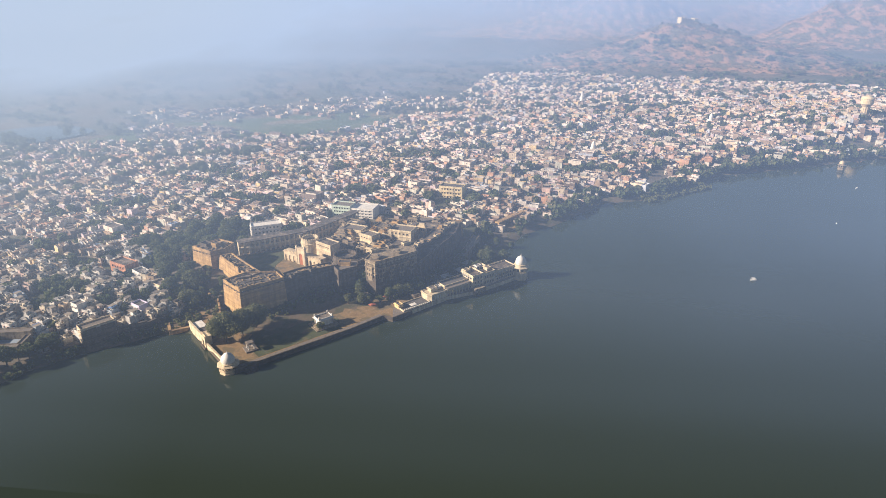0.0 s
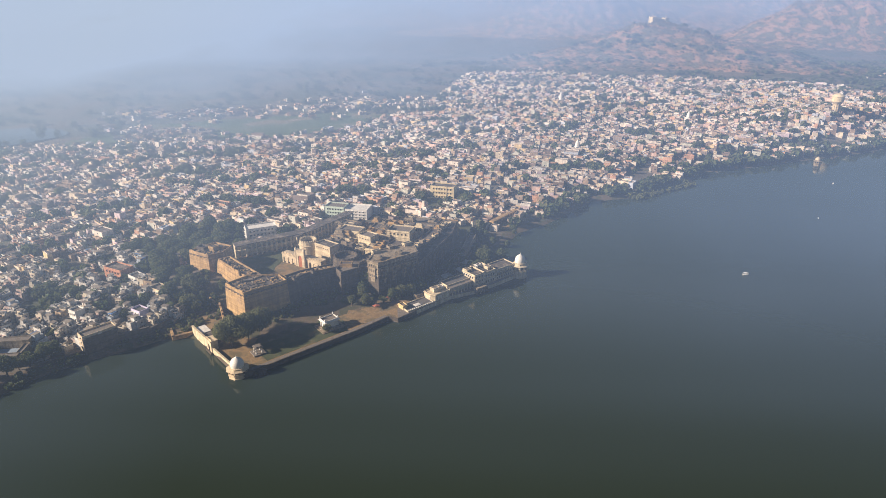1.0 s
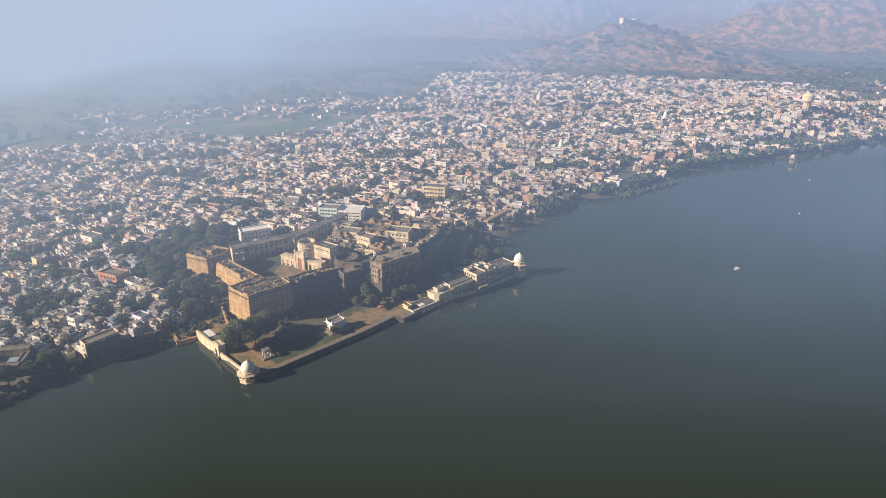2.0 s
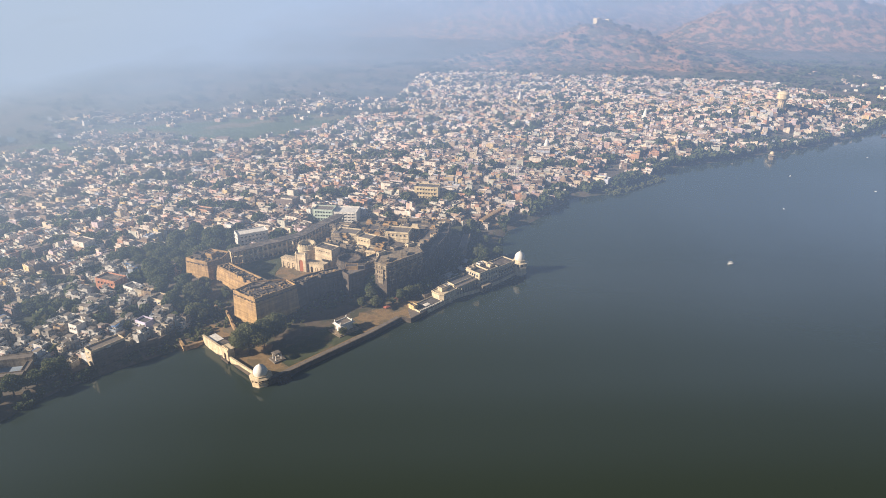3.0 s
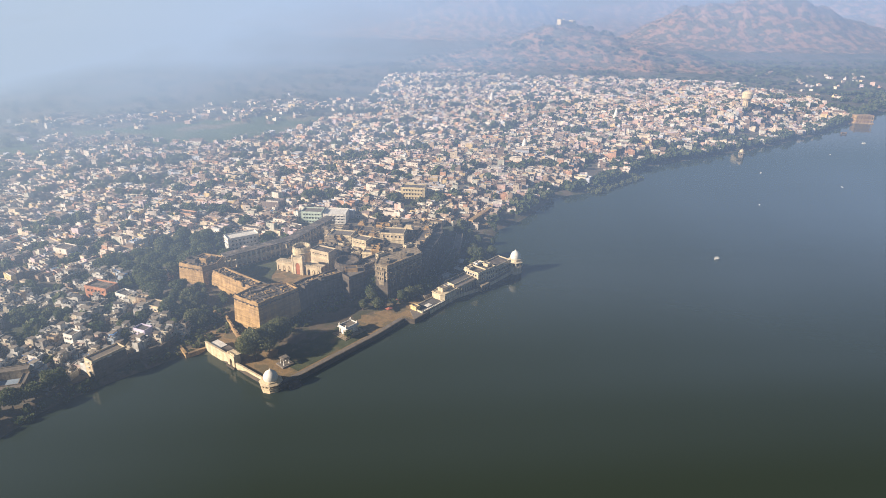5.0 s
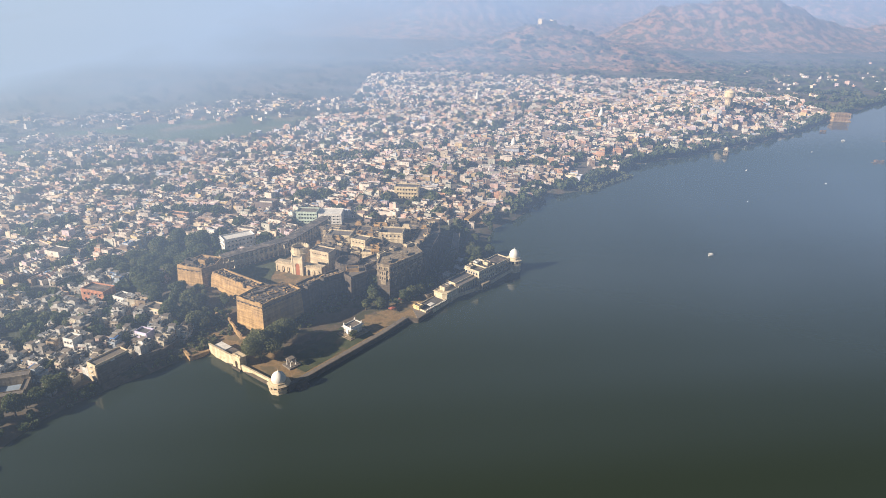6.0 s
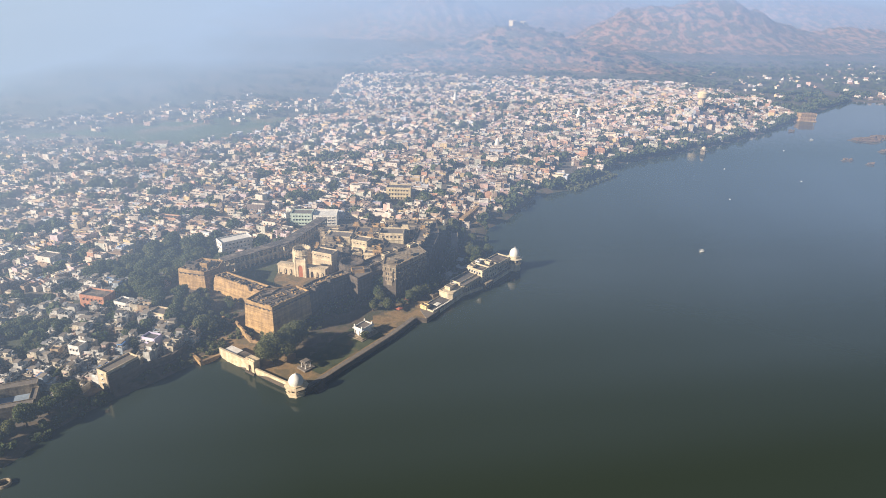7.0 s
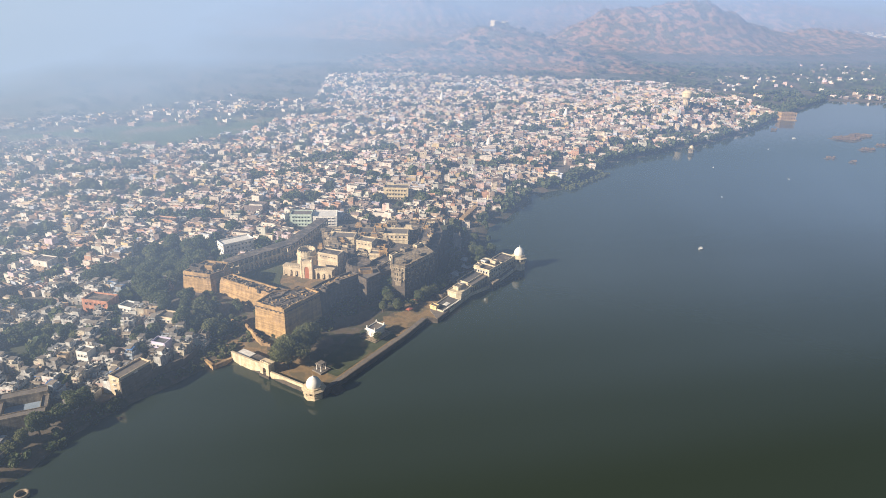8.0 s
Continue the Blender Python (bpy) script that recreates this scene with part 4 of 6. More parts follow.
# ---- trees ----
def crown_mesh(name, seed, r, h, leaves, size, mat):
    """Leaf clumps scattered over uneven lobes: crown radius r, height h above its foot."""
    g = np.random.RandomState(seed)
    lobes = [(0, 0, h * 0.55, r * 0.72, h * 0.42)]
    for k in range(7):
        a, q = g.rand() * 6.28, r * (0.35 + 0.35 * g.rand())
        s = r * (0.3 + 0.25 * g.rand())
        lobes.append((q * math.cos(a), q * math.sin(a), h * (0.3 + 0.45 * g.rand()), s, s * (0.7 + 0.4 * g.rand())))
    verts, faces = [], []
    for k in range(leaves):
        lx, ly, lz, lr, lh = lobes[g.randint(len(lobes))] if g.rand() < 0.75 else lobes[0]
        v = g.normal(size=3)
        v /= np.linalg.norm(v)
        t = 0.75 + 0.3 * g.rand() if g.rand() < 0.8 else g.rand()
        c = np.array([lx + v[0] * lr * t, ly + v[1] * lr * t, lz + v[2] * lh * t])
        e = v + g.normal(size=3) * 0.55
        e /= np.linalg.norm(e)
        a = np.cross(e, g.normal(size=3))
        a /= np.linalg.norm(a)
        b = np.cross(e, a)
        s = size * (0.6 + 0.8 * g.rand())
        n = len(verts)
        verts += [c + a * s, c + b * s * 0.8 + e * s * 0.25, c - a * s, c - b * s * 0.8 + e * s * 0.25]
        faces += [(n, n + 1, n + 2), (n, n + 2, n + 3)]
    me = bpy.data.meshes.new(name)
    me.from_pydata([tuple(v) for v in verts], [], faces)
    me.materials.append(mat)
    return me


def tree_model(seed, r, h, trunk, leaves, size, mat, label, group="trees about the fort"):
    thing = holder("tree", 0, 0, 0, 0, label, "tree", group)
    bm = bmesh.new()
    lathe(bm, [(0.5, -1.5), (0.38, 0.5), (0.28, trunk), (0.16, trunk + h * 0.35), (0.04, trunk + h * 0.6)], 7)
    g = random.Random(seed)
    for k in range(5):
        a, up = g.uniform(0, 6.28), g.uniform(0.5, 0.9)
        q = Matrix.Translation((0, 0, trunk * 0.8 + k * 0.25)) @ Matrix.Rotation(a, 4, "Z") @ Matrix.Rotation(up, 4, "Y")
        ring = [[bm.verts.new(q @ Vector((rad * math.cos(i * 2.1), rad * math.sin(i * 2.1), z))) for i in range(3)] for rad, z in ((0.16, 0), (0.04, r * 0.75))]
        for i in range(3):
            bm.faces.new((ring[0][i], ring[0][(i + 1) % 3], ring[1][(i + 1) % 3], ring[1][i]))
    part("trunk", bm, bark, thing)
    crown = new("crown", crown_mesh("crown", seed, r, h, leaves, size, mat))
    crown.parent, crown.location = thing, (0, 0, trunk * 0.6)
    return thing


tree_models = [tree_model(1, 4.2, 7.5, 2.2, 1900, 0.38, leaf_dark, "broad dark green shade tree among its neighbours"),
               tree_model(2, 3.4, 6.5, 2.0, 1500, 0.38, leaf_dark, "dense dark green tree with uneven crown"),
               tree_model(3, 3.8, 7.0, 1.8, 1500, 0.38, leaf_light, "dusty yellow-green tree with loose crown"),
               tree_model(4, 2.6, 4.8, 1.4, 1000, 0.33, leaf_light, "small dusty green tree"),
               tree_model(5, 5.0, 8.5, 2.6, 2400, 0.42, leaf_dark, "large old tree with a spreading dark crown")]
big_tree = tree_model(8, 9.0, 15.5, 3.0, 9500, 0.40, leaf_light, "large dusty green garden tree beside the domed kiosk", "garden trees")
placed_tree = set()
rt = random.Random(5)


def plant(kind_, x, y, s=1.0, z=None):
    t = tree_models[kind_]
    m = pose(x, y, gz(x, y) if z is None else z, 0, 0, rt.uniform(0, 360))
    if kind_ in placed_tree:
        t = copy_thing(t, m)
    else:
        placed_tree.add(kind_)
        t.matrix_world = m
    t.scale = (s, s, s * rt.uniform(0.9, 1.1))
    return t


big_tree.matrix_world = pose(-128.5, 316.5, 2.0, 0, 0, 30)
big_tree.scale = (1.1, 1.1, 1.12)
other = copy_thing(big_tree, pose(-117.5, 333, 1.6, 0, 0, 190))
other.scale = (0.82, 0.82, 1.0)
third = copy_thing(big_tree, pose(-122, 324, 1.8, 0, 0, 100))
third.scale = (0.85, 0.85, 1.05)
for x, y, k, s in ((-79.5, 335, 3, 0.95), (-71.5, 369, 3, 1.1), (-62.5, 369, 2, 1.0), (-42, 383, 2, 1.15), (-47, 379, 0, 0.9), (-84, 374, 3, 0.9), (-92, 366, 3, 0.7), (-52, 374, 3, 0.8), (-67, 384, 1, 1.3), (-64.5, 389, 4, 1.2), (-66, 380, 2, 1.1), (-31, 392, 0, 1.3), (-36, 386, 2, 1.2),
                   (-222, 299, 4, 0.95), (-229, 290, 1, 1.3), (-225, 296, 0, 1.05), (-235, 281, 0, 1.3), (-243, 270, 3, 1.1), (-240, 276, 2, 0.9), (-233, 287, 2, 0.8), (-248, 262, 3, 1.2),
                   (-228, 303, 4, 0.8), (-240, 358, 2, 1.0), (-247, 362, 0, 1.0), (-255, 366, 2, 1.0), (-267, 369, 0, 1.1), (-262, 362, 1, 1.0), (-274, 366, 3, 1.2),
                   (-232, 355, 3, 1.1), (-228, 362, 2, 0.8), (-203, 341, 2, 0.9), (-198, 346, 3, 1.0), (-208, 348, 0, 0.8)):
    plant(k, x, y, s)
# the wood beside the fort, and trees between palace and cliff
count = 0
while count < 122:
    x, y = rt.uniform(-265, -150), rt.uniform(348, 490)
    if inside(WOOD, x, y) and not inside(FORT, x, y):
        plant(rt.choice((0, 0, 1, 2, 2, 4)), x, y, rt.uniform(0.9, 1.4))
        count += 1
BELOW = [(-158, 352), (-149, 358), (-142, 366), (-170, 396), (-178, 396), (-184, 370), (-176, 350)]
count = 0
while count < 46:
    x, y = rt.uniform(-186, -140), rt.uniform(348, 398)
    if inside(BELOW, x, y):
        plant(rt.choice((1, 2, 3, 3)), x, y, rt.uniform(0.45, 0.85))
        count += 1
for k in range(26):
    t = rt.random()
    x, y = 25 + 12 * t + rt.uniform(-3, 7), 452 + 56 * t + rt.uniform(-4, 4)
    if inside(LAND, x, y):
        plant(rt.choice((0, 1, 1, 2)), x, y, rt.uniform(0.7, 1.1))
COVE = [(-28, 400), (-8, 400), (6, 414), (22, 446), (18, 478), (20, 500), (4, 506), (-4, 480), (-6, 458)]
count = 0
while count < 62:
    x, y = rt.uniform(-35, 35), rt.uniform(395, 510)
    if inside(COVE, x, y):
        plant(rt.choice((0, 1, 1, 2, 3)), x, y, rt.uniform(0.6, 1.0))
        count += 1


def far_trees(name, spots, label, leaves=46, size=1.0, mat=leaf_dark):
    """A joined growth of trees: (x, y, z, radius) each."""
    g = np.random.RandomState(len(spots))
    n = len(spots)
    c = np.repeat(np.array(spots, float), leaves, 0)
    v = g.normal(size=(n * leaves, 3))
    v /= np.linalg.norm(v, axis=1)[:, None]
    r = c[:, 3:4]
    off = v * r * (0.55 + 0.5 * g.rand(n * leaves, 1)) * np.array([1, 1, 0.75])
    base = c[:, :3] + off + np.concatenate([np.zeros((n * leaves, 2)), r * 0.95], 1)
    e = v + g.normal(size=v.shape) * 0.5
    e /= np.linalg.norm(e, axis=1)[:, None]
    a = np.cross(e, g.normal(size=v.shape))
    a /= np.linalg.norm(a, axis=1)[:, None]
    b = np.cross(e, a)
    s = size * r * (0.28 + 0.3 * g.rand(n * leaves, 1))
    verts = np.stack([base + a * s, base + b * s + e * s * 0.3, base - a * s, base - b * s + e * s * 0.3], 1).reshape(-1, 3)
    faces = np.arange(len(verts)).reshape(-1, 4)
    me = bpy.data.meshes.new(name)
    me.from_pydata(verts.tolist(), [], faces.tolist())
    me.materials.append(mat)
    return tagged(new(name, me), label, "trees", kind="stuff")


g = np.random.RandomState(3)
P = np.stack([g.uniform(-950, 760, 26000), g.uniform(150, 1540, 26000)], 1)
x, y = P.T
lone = inside(TOWN, x, y) & ~inside(FORT, x, y) & ~inside(GARDEN, x, y) & ~inside(WOOD, x, y) & inside(LAND, x, y)
cover = waves(x, y, 75, 22) + 0.5 * waves(x, y, 33, 24)
lone &= (cover > 0.53) & (g.rand(len(x)) < 0.75) | (g.rand(len(x)) < 0.15)
for hx, hy, r in KEEP_CLEAR:
    lone &= np.hypot(x - hx, y - hy) > r
P = P[lone & inside(TOWN, x, y) & ~inside(FORT, x, y) & ~inside(GARDEN, x, y) & (edge_distance(SHORE, x, y) > 8)]
spots = [(px, py, pz, r) for (px, py), pz, r in zip(P, ground_height(P[:, 0], P[:, 1]), g.uniform(2.0, 5.2, len(P)))]
far_trees("town_trees", spots, "dark green trees scattered between the town houses")
# groves between the near houses
spots = []
for hx, hy, r in GROVES:
    for k in range(int(r * 1.6)):
        a, q = g.uniform(0, 6.28), r * math.sqrt(g.rand())
        px, py = hx + q * math.cos(a) * 1.3, hy + q * math.sin(a)
        spots.append((px, py, gz(px, py) + 0.8, g.uniform(1.6, 3.4)))
far_trees("house_groves", spots, "dusty dark green trees crowding between near houses", 260, 0.5)
# lakeside belt
line, spots = [(60, 540), (112, 602), (153, 618), (215, 668), (240, 706), (295, 728), (372, 764), (459, 804), (572, 870), (666, 943), (819, 1052), (925, 1120)], []
for (ax, ay), (bx, by) in zip(line, line[1:]):
    n = int(math.hypot(bx - ax, by - ay) / 3.8)
    for k in range(n):
        t, w = g.rand(), g.uniform(-2, 26) * g.rand()
        d = math.hypot(bx - ax, by - ay)
        px, py = ax + t * (bx - ax) - w * (by - ay) / d, ay + t * (by - ay) + w * (bx - ax) / d
        spots.append((px, py, gz(px, py), g.choice((1.4, 2.2, 3.2, 4.4, 5.2))))
far_trees("lakeside_trees", spots, "dark trees and bushes along the lake shore", 50)
spots = []
for k in range(170):
    t, w = g.rand(), g.uniform(-7, 7)
    px, py = 150 + 70 * t - w * 0.6, 606 + 56 * t + w * 0.8
    spots.append((px, py, max(0, gz(px, py)), g.uniform(0.9, 2.0)))
far_trees("reed_bed", spots, "low green reeds and bushes on a spit", 40, 1.0, leaf_light)
# shrubs along the wall foot and on the slope below the bastion
spots = []
for (ax, ay), (bx, by), n, wide in (((-112, 350), (-84, 385), 60, 7), ((-84, 382), (-60, 380), 40, 8), ((-150, 352), (-114, 347), 60, 6), ((-200, 322), (-160, 346), 150, 14), ((-190, 345), (-150, 356), 90, 10), ((-56, 378), (-34, 396), 50, 7)):
    for k in range(n):
        t, w = g.rand(), g.uniform(-wide, wide)
        px, py = ax + t * (bx - ax) + w * 0.6, ay + t * (by - ay) - w * 0.8
        if inside(LAND, px, py) and edge_distance(SHORE, px, py) > 3:
            spots.append((px, py, max(gz(px, py), 2.2 if px > -158 else 0) - 0.2, g.uniform(0.4, 1.5)))
for k in range(70):
    px, py = (g.uniform(-118, -98), 0) if k % 2 else (g.uniform(-146, -124), 0)
    py = (386 + (px + 118) * 0.55 if k % 2 else 396 - (px + 146) * 0.5) + g.uniform(-5, 5)
    spots.append((px, py, 8.9, g.uniform(0.4, 1.3)))
far_trees("garden_shrubs", spots, "dusty green shrubs and weeds below the fort walls", 60, 0.8, leaf_light)
# red cloth awnings in the garden
red_cloth = material("red_cloth", (0.42, 0.13, 0.075), 0.9, 0.25, 2, 0.4, 0.1)
for x, y, w in ((-55.5, 366, 2.1), (-50, 377, 1.3)):
    tent = holder("awning", x, y, 2.3, 40, "faded red cloth awning on four poles in the garden", "awning", "garden awnings")
    for sx in (-1, 1):
        for sy in (-1, 1):
            bm = bmesh.new()
            lathe(bm, [(0.06, -0.5), (0.06, 2.4), (0, 2.4)], 6, (sx * w * 0.9, sy * 1.3))
            part("pole", bm, brown_wood, tent)
    bm = bmesh.new()
    q = [bm.verts.new((sx * w, sy * 1.5, 2.4 + dz)) for dz in (0, 0.06) for sx, sy in ((-1, -1), (1, -1), (1, 1), (-1, 1))] + [bm.verts.new((0, 0, 3.1))]
    for f in ((0, 3, 2, 1), (4, 5, 8), (5, 6, 8), (6, 7, 8), (7, 4, 8), (0, 1, 5, 4), (1, 2, 6, 5), (2, 3, 7, 6), (3, 0, 4, 7)):
        bm.faces.new([q[i] for i in f])
    part("cloth", bm, red_cloth, tent)
# left shore bushes
spots = []
for k in range(130):
    t = g.rand()
    px, py = -330 + 125 * t + g.uniform(-6, 2), 150 + 148 * t + g.uniform(0, 9)
    if edge_distance(SHORE, px, py) < 22 and inside(LAND, px, py):
        spots.append((px, py, gz(px, py), g.uniform(0.8, 2.2)))
far_trees("shore_bushes", spots, "bushes and weeds on the lake bank", 60, 0.9, leaf_dark)


# ---- garden by the lake ----
QUAY = [(-158, 331.5), (-140, 313.5), (-121.5, 295.5), (-112, 289.5), (-104, 297), (-62, 338), (-46.5, 355.5), (-40.3, 353.5), (-30.5, 364), (-28, 372), (-34, 380), (-60, 383), (-98, 362), (-128, 346), (-147, 352)]
bm = bmesh.new()
solid(bm, QUAY, -3, 2.3, 0.3, 0, 1)
tagged(part("pavement", bm, [dark_stone, dirt]), "stone lake quay with bare earth on top", "quay", kind="structure")
bm = bmesh.new()
solid(bm, [(-109, 307.5), (-104.5, 303), (-68, 338.5), (-73, 350), (-97, 349), (-112, 333), (-114, 316)], 2.2, 2.36, 0, 0, 0)
tagged(part("lawn", bm, lawn), "shaded green garden lawn", "lawn", kind="structure")
quay_path = holder("quay_path", 0, 0, 0, 0, "pale worn stone path along the lake quay", "path")
for p, q in zip(QUAY[3:6], QUAY[4:7]):
    m, length = along(p, q)
    n = max(1, int(length / 6))
    for i in range(n):
        bm = bmesh.new()
        box(bm, length * i / n, length * (i + 1) / n - 0.06, 0.7, 3.6, 2.1, 2.4 + 0.015 * (i % 3), 0, m)
        part("path_slab", bm, pale_roof, quay_path)
quay_wall = holder("quay_wall", 0, 0, 0, 0, "low stone parapet wall along the lake quay", "wall")
for p, q in zip(QUAY[3:8], QUAY[4:9]):
    m, length = along(p, q)
    n = max(1, int(length / 8))
    for i in range(n):
        bm = bmesh.new()
        box(bm, length * i / n, length * (i + 1) / n - 0.02, 0.02, 0.62, 2.2, 2.85 + 0.06 * (i % 2), 0, m)
        box(bm, length * i / n - 0.1, length * i / n + 0.45, -0.08, 0.75, 2.2, 3.05, 0, m)
        part("wall_length", bm, dark_stone, quay_wall)

# sunlit boat wall, gate and store by the jetty
store = holder("lake_store", 0, 0, 0, 0, "long cream-washed lakeside store with flat roof", "building")
m, length = along((-158, 331), (-141.5, 315))
bm = bmesh.new()
box(bm, 0, length, 0, 0.8, -2, 6.2, 0, m)
box(bm, -0.2, length + 0.2, -0.15, 0.95, 6.2, 6.5, 0, m)
part("front_wall", bm, palace_plaster, store)
bm = bmesh.new()
box(bm, 2.5, length - 1, 0.8, 7.2, 2, 5.2, 0, m)
part("room", bm, [stone_roof], store)
bm = bmesh.new()
box(bm, 2.0, length * 0.48, 1.6, 6.8, 5.2, 5.55, 0, m)
part("roof_slab", bm, white_plaster, store, "pale slab roof")
gate_h = holder("water_gate", 0, 0, 0, 0, "small arched cream water gate at the lake edge", "gate")
m, length = along((-142.5, 316), (-138, 311.5))
bm = bmesh.new()
arch_panel(bm, m, 0, length, 1.2, 6.6, 2.2, 4.0, -0.6, 3.4)
box(bm, -0.3, length + 0.3, -0.9, 3.7, 7.8, 8.1, 0, m)
merlons(bm, [tuple((m @ Vector((0, -0.5, 0))).xy), tuple((m @ Vector((length, -0.5, 0))).xy)], 8.1, 0.7, 0.7, 0.4, 0.3)
part("arch", bm, cream_plaster, gate_h)
bm = bmesh.new()
box(bm, -0.3, length + 0.3, -1.4, 3.4, -2, 1.2, 0, m)
part("plinth", bm, dark_stone, gate_h)
low_wall = holder("lake_wall", 0, 0, 0, 0, "low sunlit plastered wall between gate and kiosk", "wall")
m, length = along((-138, 311.5), (-120.5, 295))
for i in range(6):
    bm = bmesh.new()
    box(bm, length * i / 6, length * (i + 1) / 6 - 0.03, -0.1, 0.7, -2, 3.7 + 0.08 * (i % 2), 0, m)
    box(bm, length * i / 6, length * (i + 1) / 6 - 0.03, -0.2, 0.8, 3.78, 3.95, 0, m)
    part("wall_length", bm, palace_plaster, low_wall)
jetty = holder("jetty", 0, 0, 0, 0, "stone jetty wall running out into the lake", "jetty")
for p, q in (((-173, 334), (-167, 325)), ((-167, 325), (-156, 332.5))):
    m, length = along(p, q)
    bm = bmesh.new()
    box(bm, -0.4, length + 0.4, -0.5, 0.9, -3, 2.4, 0, m)
    box(bm, -0.5, length + 0.5, -0.6, 1.0, 2.4, 2.6, 0, m)
    part("wall_length", bm, sandstone, jetty)
bm = bmesh.new()
solid(bm, [(-173, 334), (-167, 325.5), (-157, 332), (-160, 345), (-172, 343)], -2, 1.7)
part("platform", bm, dirt, jetty)

# domed kiosk
kiosk = holder("kiosk", -116.6, 292, 0, 0, "white domed octagonal kiosk standing in the lake corner", "kiosk", "domed lake kiosks")


def domed_tower(thing, r, z_deck, z_wall, z_eave, dome_r, dome_top, mats):
    """An octagonal tower: plinth, open gallery, eave and ribbed dome with finial, all round the origin."""
    wall_m, dome_m = mats
    bm = bmesh.new()
    lathe(bm, [(0, -3), (r + 0.7, -3), (r + 0.4, 0.4), (r, 0.5), (r, z_deck - 0.5), (r + 0.7, z_deck - 0.2), (r + 0.7, z_deck + 0.1), (0, z_deck + 0.1)], 8)
    part("plinth", bm, wall_m, thing)
    for i in range(8):
        a = math.pi / 4 * i
        p, q = ((r * 0.92 * math.cos(b), r * 0.92 * math.sin(b)) for b in (a, a + math.pi / 4))
        m, length = along(p, q)
        bm = bmesh.new()
        arch_panel(bm, m, 0, length, z_deck + 0.1, z_wall - z_deck, length * 0.5, (z_wall - z_deck) * 0.72, 0, 0.45)
        part("arch", bm, wall_m, thing)
        bm = bmesh.new()
        box(bm, -0.15, length + 0.15, -0.75, -0.6, z_deck + 0.1, z_deck + 0.85, 0, m)
        part("railing", bm, wall_m, thing)
    # solid core whose black colour stands in for the gallery's inner shade
    bm = bmesh.new()
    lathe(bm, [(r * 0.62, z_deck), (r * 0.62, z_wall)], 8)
    part("core", bm, opening_shade, thing)
    bm = bmesh.new()
    lathe(bm, [(0, z_wall), (r * 0.9, z_wall), (r * 1.28, z_wall - 0.45), (r * 1.3, z_wall - 0.3), (r * 0.95, z_wall + 0.35), (r * 0.95, z_eave), (dome_r * 1.08, z_eave), (0, z_eave)], 8)
    part("eave", bm, wall_m, thing)
    bm = bmesh.new()
    h = dome_top - z_eave
    lathe(bm, [(dome_r * 0.95, z_eave), (dome_r * 1.02, z_eave + 0.12 * h), (dome_r * 1.0, z_eave + 0.28 * h), (dome_r * 0.88, z_eave + 0.45 * h), (dome_r * 0.66, z_eave + 0.6 * h),
               (dome_r * 0.36, z_eave + 0.71 * h), (dome_r * 0.12, z_eave + 0.77 * h), (0.12, z_eave + 0.8 * h), (0.22, z_eave + 0.85 * h), (0.06, z_eave + 0.9 * h), (0, dome_top)], 24)
    for f in bm.faces:
        f.smooth = True
    part("dome", bm, dome_m, thing, "smooth white dome with finial")


domed_tower(kiosk, 4.7, 2.0, 4.8, 5.7, 3.6, 12.4, (cream_plaster, white_plaster))

# steps beside the kiosk
stair = holder("lake_stair", -106.5, 293.5, 0, 40, "stone steps going down into the lake", "steps")
for i in range(7):
    bm = bmesh.new()
    box(bm, -2 - i * 0.1, 4 + i * 0.1, -0.6 * i - 0.6, 2.0, -2, 2.1 - 0.33 * i - 0.33)
    part("step", bm, dark_stone, stair)

# garden pavilion
pav = holder("garden_pavilion", -79.5, 342, 2.3, 43, "cream garden pavilion with arches on a pale platform", "pavilion")
bm = bmesh.new()
box(bm, -6.5, 6.5, -5, 5, -2, 0.9)
box(bm, -7.5, 7.5, -6, 6, -2, 0.45)
part("platform", bm, old_plaster, pav)
for k, (p, q) in enumerate((((-4.4, -3), (4.4, -3)), ((4.4, -3), (4.4, 3)), ((4.4, 3), (-4.4, 3)), ((-4.4, 3), (-4.4, -3)))):
    m, length = along(p, q)
    n = 3 if k % 2 == 0 else 2
    for i in range(n):
        bm = bmesh.new()
        arch_panel(bm, m, i * length / n, length / n, 0.9, 4.2, 1.9, 3.0, 0, 0.5)
        part("arch", bm, white_plaster, pav)
bm = bmesh.new()
solid(bm, [(-4.6, -3.2), (4.6, -3.2), (4.6, 3.2), (-4.6, 3.2)], 5.1, 6.0, 0, 0, 1, 0.6, 0.3)
box(bm, -5.3, 5.3, -3.9, 3.9, 4.9, 5.1)
for sx in (-1, 1):
    for sy in (-1, 1):
        lathe(bm, [(0.45, 6.0), (0.45, 6.6), (0.5, 6.7), (0.3, 7.1), (0, 7.5)], 8, (sx * 4.2, sy * 2.8))
part("roof", bm, [white_plaster, pale_roof], pav)
bm = bmesh.new()
solid(bm, [(-3.9, -2.5), (3.9, -2.5), (3.9, 2.5), (-3.9, 2.5)], 0.9, 4.9)
part("inner_wall", bm, white_plaster, pav)

